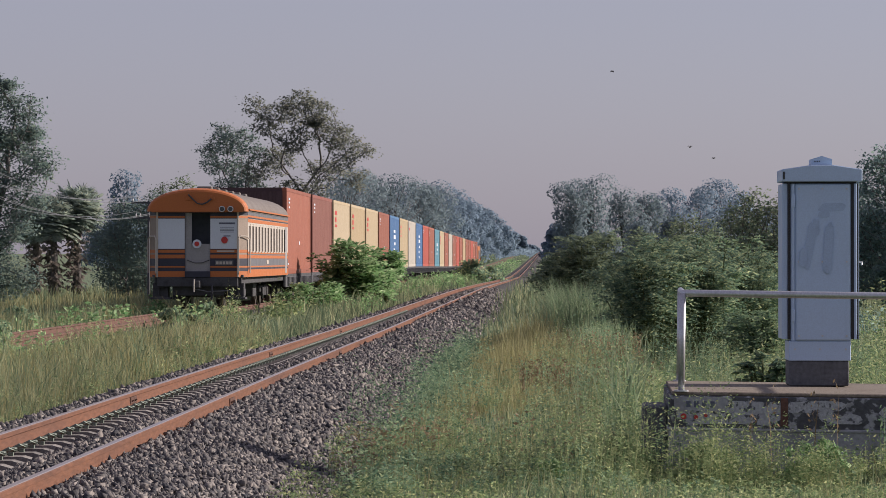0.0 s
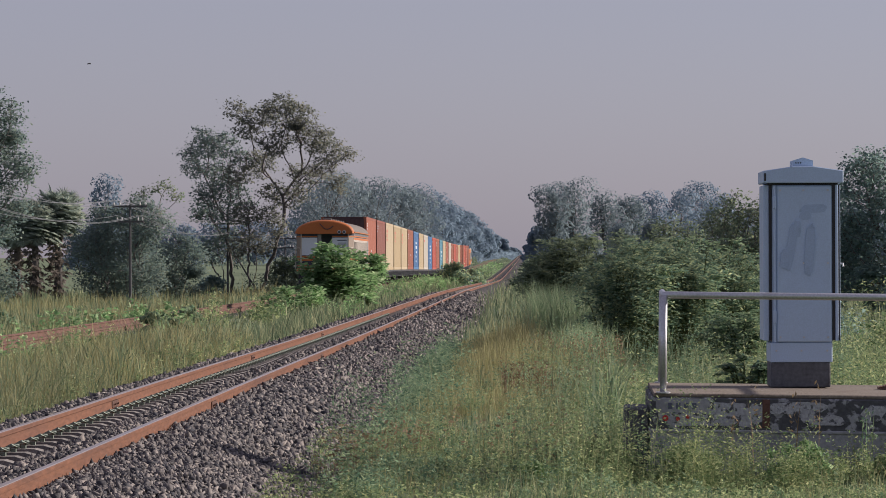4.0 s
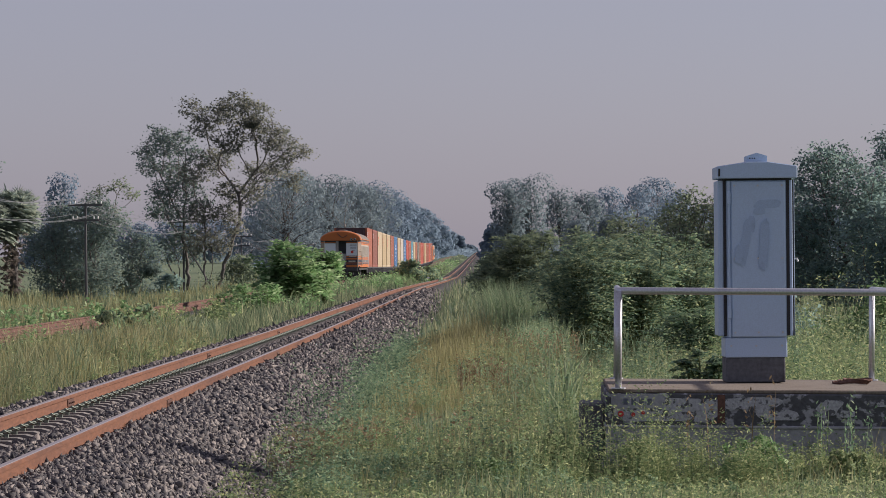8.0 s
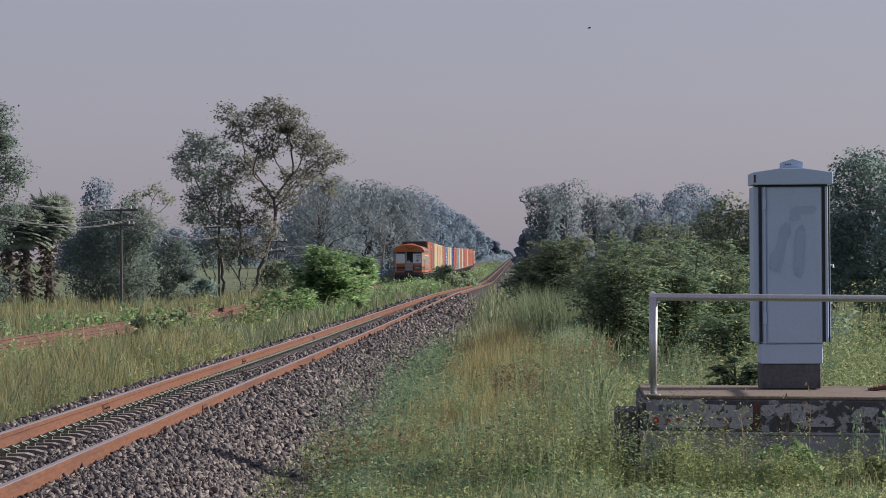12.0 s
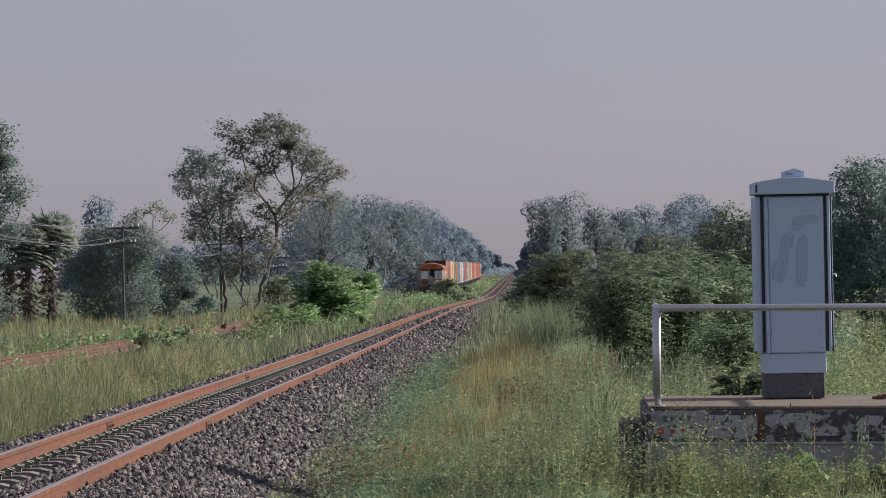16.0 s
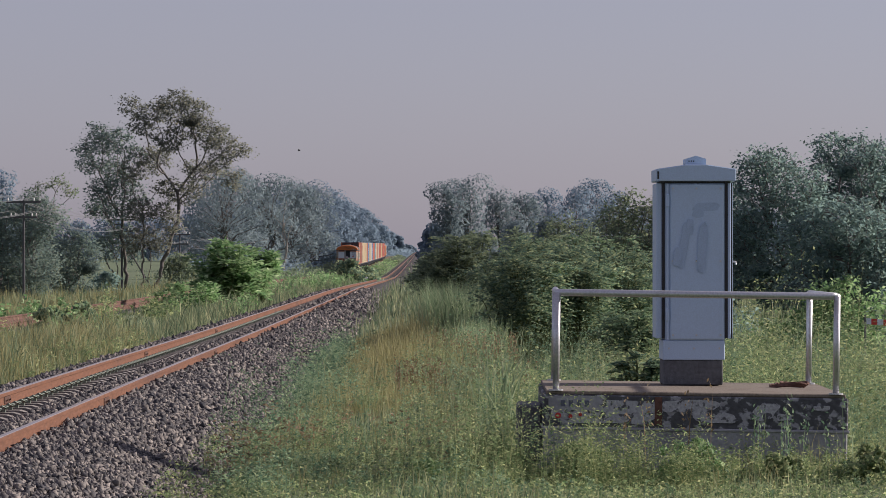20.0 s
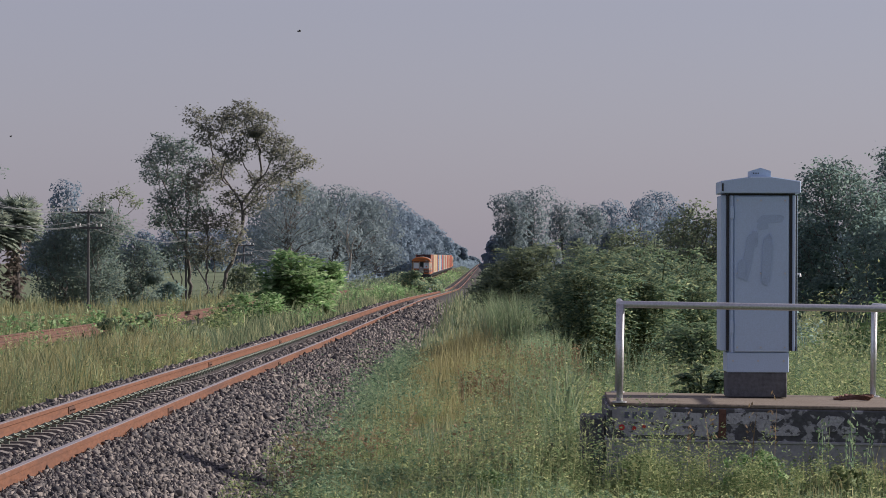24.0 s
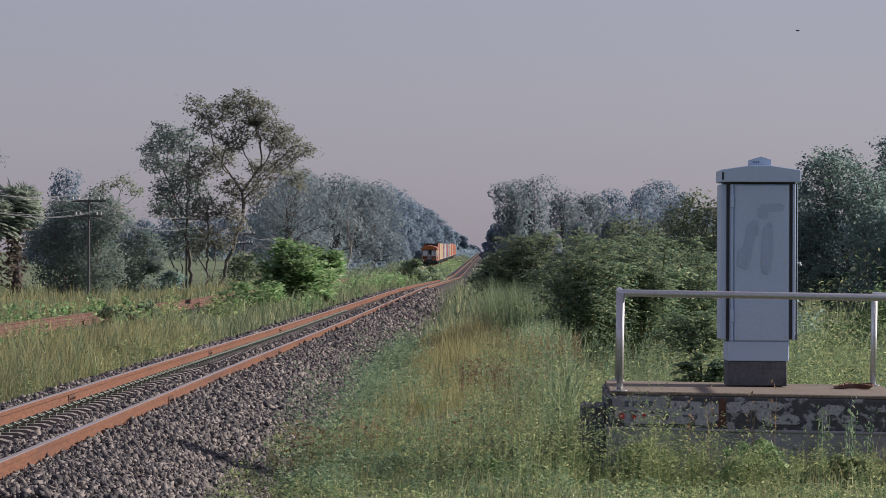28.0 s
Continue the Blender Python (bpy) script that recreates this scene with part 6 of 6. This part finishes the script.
grown_tree("round_tree", "bushy tree behind the telegraph pole", -18.9, 192, lobes(85, 3.6, 3.9, 0.02, 30, "round", 0.17), L_DUSK_HAZED, 0.13, 20, [((0, 0, 0), (0.1, 0, 0.8))], n=1500, step=0.28, kill=0.26, tip=0.008, puff=0.27, seed=85)
blob_tree("low_bush", "low dark bush at the field edge", -17.2, 196, lobes(86, 2.6, 1.7, 0.02, 8, "mound", 0.3), L_TREE_HAZED, 0.16, 2400, 0.05, M_STEM, "shrub", None, 0.5, 9, 86)
blob_tree("low_bush", "low dark bush at the field edge", -14.3, 208, lobes(87, 3.0, 2.6, 0.02, 9, "mound", 0.3), L_OLIVE, 0.18, 2600, 0.05, M_STEM, "shrub", None, 0.5, 9, 87)


def fan_palm(x, y, h, seed, label):
    """A sugar palm: stout trunk, a ball of stiff fan leaves, a skirt of dead ones."""
    rng = np.random.default_rng(seed)
    t = thing("sugar_palm", label, "palm tree", pose(x, y, on_ground(x, y, 0.05)), "palms at the field edge")
    part("trunk", rod([(0, 0, 0), (0.05, 0, h * 0.5), (0, 0.05, h)], [0.26, 0.19, 0.17], 10), M_BARK, t, smooth=True)
    for nm, mt, n, lo, hi, R in (("crown", L_PALM, 420, -0.6, 1.0, 1.75), ("dead_skirt", L_DEADPALM, 130, -1.0, -0.3, 1.0)):
        Vs, Qs, k0 = [], [], 0
        for i in range(n):
            a, e = rng.uniform(0, math.tau), rng.uniform(lo, hi)
            d = np.array([math.cos(a) * math.sqrt(max(0.05, 1 - e * e)), math.sin(a) * math.sqrt(max(0.05, 1 - e * e)), e])
            hub = np.array([0, 0, h + (0.0 if lo > -0.9 else -0.75 * rng.random() * h)]) + d * R * rng.uniform(0.3, 0.82)
            side = unit(np.cross(d, np.array([0.2, 0.1, 1.0]))[None])[0]
            m = 13
            ang = np.linspace(-1.9, 1.9, m)
            u = np.cos(ang)[:, None] * d + np.sin(ang)[:, None] * side
            Lf = R * rng.uniform(0.2, 0.32)
            V, Q = leaf_quads(rng, hub + u * Lf / 2, unit(u - np.array([0, 0, 0.15])), np.full(m, Lf), np.full(m, 0.075), 0.1)
            Vs.append(V)
            Qs.append(Q + k0)
            k0 += len(V)
        V, Q = np.concatenate(Vs), np.concatenate(Qs)
        C = V.reshape(-1, 4, 3).mean(1)
        o = np_mesh(nm, V, Q, None, mt, t, "drooping dead brown fronds" if nm == "dead_skirt" else "")
        tagged(o, kind="stuff")
        rounded(o, V, Q, unit(C - np.array([0, 0, h - 0.4]) + np.array([0, 0, 0.8])))


fan_palm(-26.1, 190, 4.2, 91, "sugar palm with a round crown and dead fronds on the trunk")
fan_palm(-25.0, 191, 4.7, 92, "sugar palm with a round crown of stiff fan leaves")
fan_palm(-27.6, 194, 4.0, 93, "short sugar palm with a round crown")

# woods along the left of the line and behind the right-hand thicket
FARL = [(-18.6, 340, 9, 9.6), (-20.5, 372, 10, 10.6), (-17.2, 408, 8, 11.0), (-23, 430, 10, 12.2), (-17.0, 465, 8.5, 11.6), (-24, 500, 10, 13.0), (-17.2, 545, 9, 12.6), (-17.6, 610, 9, 13.4), (-23, 660, 11, 14.2),
        (-17.2, 700, 9, 13.2), (-17.8, 790, 10, 13.6), (-17.0, 900, 10, 13.2), (-17.6, 1020, 11, 13.4), (-17.0, 1180, 11, 12.2), (-17.0, 1380, 12, 11), (-16.0, 1650, 13, 9.5)]
FARL += [(-13, 1700, 9, 4.5), (-9, 1950, 9, 3.6), (-6.9, 2350, 6, 3.0), (-12, 1350, 5, 3.4)]
FARL += [(-27 - 12 * k, 620 + 160 * min(k, 2) + 12 * k, 12 + k, 13 - 0.4 * k) for k in range(9)]
# leaf colour carries the haze, stronger beyond 560 m
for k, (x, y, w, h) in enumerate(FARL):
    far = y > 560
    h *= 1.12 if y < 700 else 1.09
    blob_tree("woodland_tree", "woodland tree beside the line, haze blue painted into its leaves" if far else "woodland tree beside the line, leaves lightly tinted for haze", x, y, lobes(100 + k, w * 1.2, h, 0.03, 44, "dome", 0.15), L_DISTANT_HAZED if far else L_FAR_HAZED,
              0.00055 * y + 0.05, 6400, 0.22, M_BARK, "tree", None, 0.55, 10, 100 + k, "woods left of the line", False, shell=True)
WOOD_EDGE = [(5.6, 480, 5.6, 13.4, "vase"), (3.2, 470, 3.4, 12.6, "vase"), (11.0, 520, 6.0, 12.6, "round"), (15.5, 560, 7, 12.6, "round"), (20.5, 600, 9, 14.2, "round"), (26, 620, 9, 14.6, "round"), (33, 700, 11, 17.5, "round"), (38, 720, 10, 15.5, "round"),
        (2.6, 860, 7, 9.5, "round"), (1.4, 1050, 7, 9.0, "mound"), (6.5, 800, 8, 11, "round"), (10, 390, 5, 6.6, "mound"), (14, 400, 6, 7.2, "mound"), (6.0, 360, 4.6, 5.0, "mound"), (3.4, 330, 3.2, 4.4, "mound"), (19, 380, 6, 7.6, "round"), (25, 390, 7, 7, "mound")]
WOOD_BACK = [(46 + 8 * k, 745 + 8 * k, 13, 12.4 + 0.6 * (k % 2), "round") for k in range(5)]
# here too the leaf colour stands in for haze, more so beyond 560 m
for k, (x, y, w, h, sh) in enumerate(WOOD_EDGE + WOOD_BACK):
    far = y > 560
    blob_tree("woodland_tree", "tree in the wood beyond the verge, haze blue painted into its leaves" if far else "tree in the wood beyond the verge, leaves lightly tinted for haze", x, y, lobes(140 + k, w * 1.15, h, 0.03 if sh != "vase" else 0.12, 44, "dome" if sh == "round" else sh, 0.15), L_DISTANT_HAZED if far else L_FAR_HAZED,
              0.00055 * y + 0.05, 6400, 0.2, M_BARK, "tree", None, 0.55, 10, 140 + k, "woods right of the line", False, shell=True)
# these leaves are blue-grey only to imitate haze
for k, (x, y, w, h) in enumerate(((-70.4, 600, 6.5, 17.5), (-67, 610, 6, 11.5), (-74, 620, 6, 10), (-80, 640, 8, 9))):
    blob_tree("distant_tree", "distant tree beyond the fields, leaves paled blue-grey for haze", x, y, lobes(180 + k, w, h, 0.03, 34, "cone" if k == 0 else "round", 0.19), L_DISTANT_HAZED, 0.5, 3000, 0.2, M_BARK, "tree", None, 0.55, 9, 180 + k, "distant trees beyond the fields", False, shell=True)

blob_tree("bare_tree", "pale leafless tree standing in the woods", -15.2, 395, [(-1.6, 0, 7.6, 0.9), (0.2, 0, 8.8, 0.9), (1.5, 0, 8.0, 0.9), (0.9, 0, 6.2, 0.7), (-0.9, 0, 5.6, 0.7)], L_FAR_HAZED, 0.2, 60, 0.16, M_PALEBARK, "tree", None, 0.5, 5, 88)

# low scrub along the foot of the woods
def scrub(name, label, leaf, n, place, h, size, seed):
    rng = np.random.default_rng(seed)
    x, y = place(rng, n)
    z = ground_z(x, y) + h * lumps(x, y, 4, 3) * rng.random(n) ** 0.7
    L = size * y / 300 * rng.uniform(0.6, 1.5, n)
    V, Q = leaf_quads(rng, np.stack([x, y, z], 1), unit(rng.normal(size=(n, 3))), L, L * 0.55)
    tagged(np_mesh(name, V, Q, None, leaf), label, "scrub", kind="stuff")


scrub("left_scrub", "low green scrub along the foot of the left-hand woods", L_OLIVE, 16000, lambda r, n: (r.uniform(-16.5, -12.6, n), 200 * (900 / 200) ** r.random(n)), 2.2, 0.2, 201)
# far scrub shares the leaf colours with haze painted in
scrub("left_far_scrub", "undergrowth beneath the left-hand woods, leaves paled for haze", L_DISTANT_HAZED, 16000, lambda r, n: (r.uniform(-21, -15, n), 320 * (700 / 320) ** r.random(n)), 3.0, 0.22, 202)
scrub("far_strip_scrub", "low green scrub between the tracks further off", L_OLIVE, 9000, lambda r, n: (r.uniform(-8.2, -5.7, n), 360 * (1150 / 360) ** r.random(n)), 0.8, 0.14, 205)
scrub("far_line_scrub", "scrub beside the distant line, haze painted into its leaf colour", L_DISTANT_HAZED, 12000, lambda r, n: (r.uniform(-17, -5.6, n), 1130 * (2700 / 1130) ** r.random(n)), 2.2, 0.14, 206)
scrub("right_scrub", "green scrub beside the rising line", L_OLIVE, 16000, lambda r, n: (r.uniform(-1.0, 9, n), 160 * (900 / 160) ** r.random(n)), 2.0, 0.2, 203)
scrub("right_far_scrub", "undergrowth beneath the right-hand woods, leaves tinted for haze", L_FAR_HAZED, 14000, lambda r, n: (r.uniform(4, 90, n), 240 * (700 / 240) ** r.random(n)), 3.4, 0.26, 204)
scrub("strip_scrub", "mixed low scrub between the tracks", L_FRESH, 9000, lambda r, n: (r.uniform(-8.3, -5.7, n), 180 * (800 / 180) ** r.random(n)), 0.9, 0.16, 205)

# ---------------------------------------------------------------- telegraph line, posts and small things
def telegraph_pole(x, y, h, stay=False):
    p = thing("telegraph_pole", "weathered telegraph pole with crossarms and white insulators", "telegraph pole", pose(x, y, on_ground(x, y, 0.1)), "telegraph poles along the line")
    part("post", rod([(0, 0, 0), (0, 0, h)], [0.07, 0.05], 10), M_WOODPOLE, p)
    for z, w in ((h - 0.08, 0.75), (h - 0.75, 0.6)):
        c = part("crossarm", slab(-w, w, -0.05, 0.05, z - 0.045, z + 0.045), M_WOODPOLE, p)
        for s in (-0.92, -0.6, 0.6, 0.92):
            part("insulator", rod([(s * w, 0, z + 0.05), (s * w, 0, z + 0.10), (s * w, 0, z + 0.19)], [0.025, 0.042, 0.02], 8), M_INSUL, c)
    if stay:
        part("stay", rod([(0.1, 0, h * 0.72), (2.1, -0.5, 0.1)], 0.05, 6), M_WOODPOLE, p)


POLES = [(-17.6, 110, 4.9), (-17.5, 158, 4.95), (-17.3, 207, 4.7), (-17.3, 256, 4.2), (-17.2, 304, 4.1), (-17.2, 352, 4.1)]
for k, (x, y, h) in enumerate(POLES):
    telegraph_pole(x, y, h, k == 2)
for (xa, ya, ha), (xb, yb, hb) in zip(POLES, POLES[1:]):
    w = thing("overhead_wires", "thin sagging telegraph wires between two poles", "wire", group="wires of the telegraph line")
    za, zb = on_ground(xa, ya) + ha, on_ground(xb, yb) + hb
    for dz, off in ((0.1, -0.69), (0.1, 0.69), (0.1, -0.45), (-0.57, -0.55), (-0.57, 0.55), (-0.57, 0.36)):
        pts = [(xa + off + (xb - xa) * f, ya + (yb - ya) * f, za + dz + (zb - za) * f - (0.5 + 0.12 * off) * 4 * f * (1 - f)) for f in np.linspace(0, 1, 13)]
        part("wire", rod(pts, 0.008, 4), M_WIRE, w)

post = thing("marker_post", "short white concrete marker post beside the track", "marker post", pose(-5.15, 325, on_ground(-5.15, 325, 0.1)))
part("post", slab(-0.11, 0.11, -0.1, 0.1, 0, 0.85, 0.03), M_WHITE, post)
part("cap_band", slab(-0.115, 0.115, -0.105, 0.105, 0.72, 0.78), M_CREAM, post)

tape = thing("striped_barrier", "red and white striped barrier tape on short stakes", "barrier", pose(7.35, 60, on_ground(7.35, 60)))
for s in (0, 1.6):
    part("stake", rod([(s, 0, 0), (s, 0, 0.88)], 0.02, 6), M_WOODPOLE, tape)
for k in range(16):
    part("tape_stripe", slab(k * 0.1, k * 0.1 + 0.1, -0.006, 0.0, 0.72 - 0.04 * math.sin(k / 5), 0.82 - 0.04 * math.sin(k / 5)), M_RED if k % 2 else M_WHITE, tape)

BIRDS = []


def bird(place, speed, k):
    b = thing("flying_bird", "small dark bird flying in the hazy sky", "bird", group="birds in the sky")
    part("body", rod([(0, -0.08, 0), (0, -0.03, 0), (0, 0.04, 0.01), (0, 0.08, 0.012), (0, 0.10, 0.01)], [0.006, 0.028, 0.032, 0.02, 0.005], 7), M_UNDER, b)
    for s in (-1, 1):
        bm = bmesh.new()
        v = [(0.02 * s, 0.05, 0.02), (0.075 * s, 0.06, 0.06 - 0.03 * k), (0.16 * s, 0.0, 0.05 - 0.05 * k), (0.075 * s, -0.03, 0.08 - 0.03 * k), (0.02 * s, -0.03, 0.02)]
        lo, hi = [bm.verts.new(p) for p in v], [bm.verts.new((x, y, z + 0.012)) for x, y, z in v]
        bm.faces.new(lo[::-1])
        bm.faces.new(hi)
        for i in range(5):
            bm.faces.new((lo[i], lo[(i + 1) % 5], hi[(i + 1) % 5], hi[i]))
        part("wing", bm, M_UNDER, b)
    BIRDS.append((b, place, speed))


bird((7.5, 190.0, 7.2), (5, 6, 0.3), 0)
bird((9.2, 200.0, 6.9), (6, 5, 0.2), 1)
bird((2.9, 161.0, 9.7), (-6, 3, 0.4), 2)
bird((-10.9, 204.0, 6.7), (-5, 2, 0.3), 0)
bird((-80.4, 136.0, 7.1), (7, 4, 0.5), 1)
bird((-56.8, 194.0, 4.6), (5, 6, 0.2), 2)
bird((112.1, 169.0, 0.2), (-6, 3, 0.4), 0)
bird((-152.6, 68.0, 4.6), (6, 4, 0.3), 1)

# ---------------------------------------------------------------- movement
def motions():
    for ob, y0, length, lift in MOVING:
        rows = []
        for t in range(0, 29, 2):
            y = y0 + SPEED * t
            za, zb = float(side_z(y + 2)), float(side_z(y + length - 2))
            tilt = math.degrees(math.atan2(zb - za, length - 4))
            rows.append((t, pose(SIDE_X, y, za - 2 * (zb - za) / (length - 4) + lift, tilt)))
        walk(ob, rows)
    # the coach's wheels roll: 81 degrees in a thirtieth of a second
    turn = math.degrees(SPEED / FPS / 0.42)
    for w in COACH_WHEELS:
        y, z = w.location.y, w.location.z
        walk(w, [(k / FPS, pose(0, y, z, -turn * k)) for k in range(28 * FPS + 1)])
    # birds crossing the sky
    for ob, p, v in BIRDS:
        walk(ob, [(t, pose(p[0] + v[0] * t, p[1] + v[1] * t, p[2] + v[2] * t + 0.4 * math.sin(t * 1.1), 0, 8 * math.sin(t), math.degrees(math.atan2(-v[0], v[1])))) for t in range(29)])


motions()
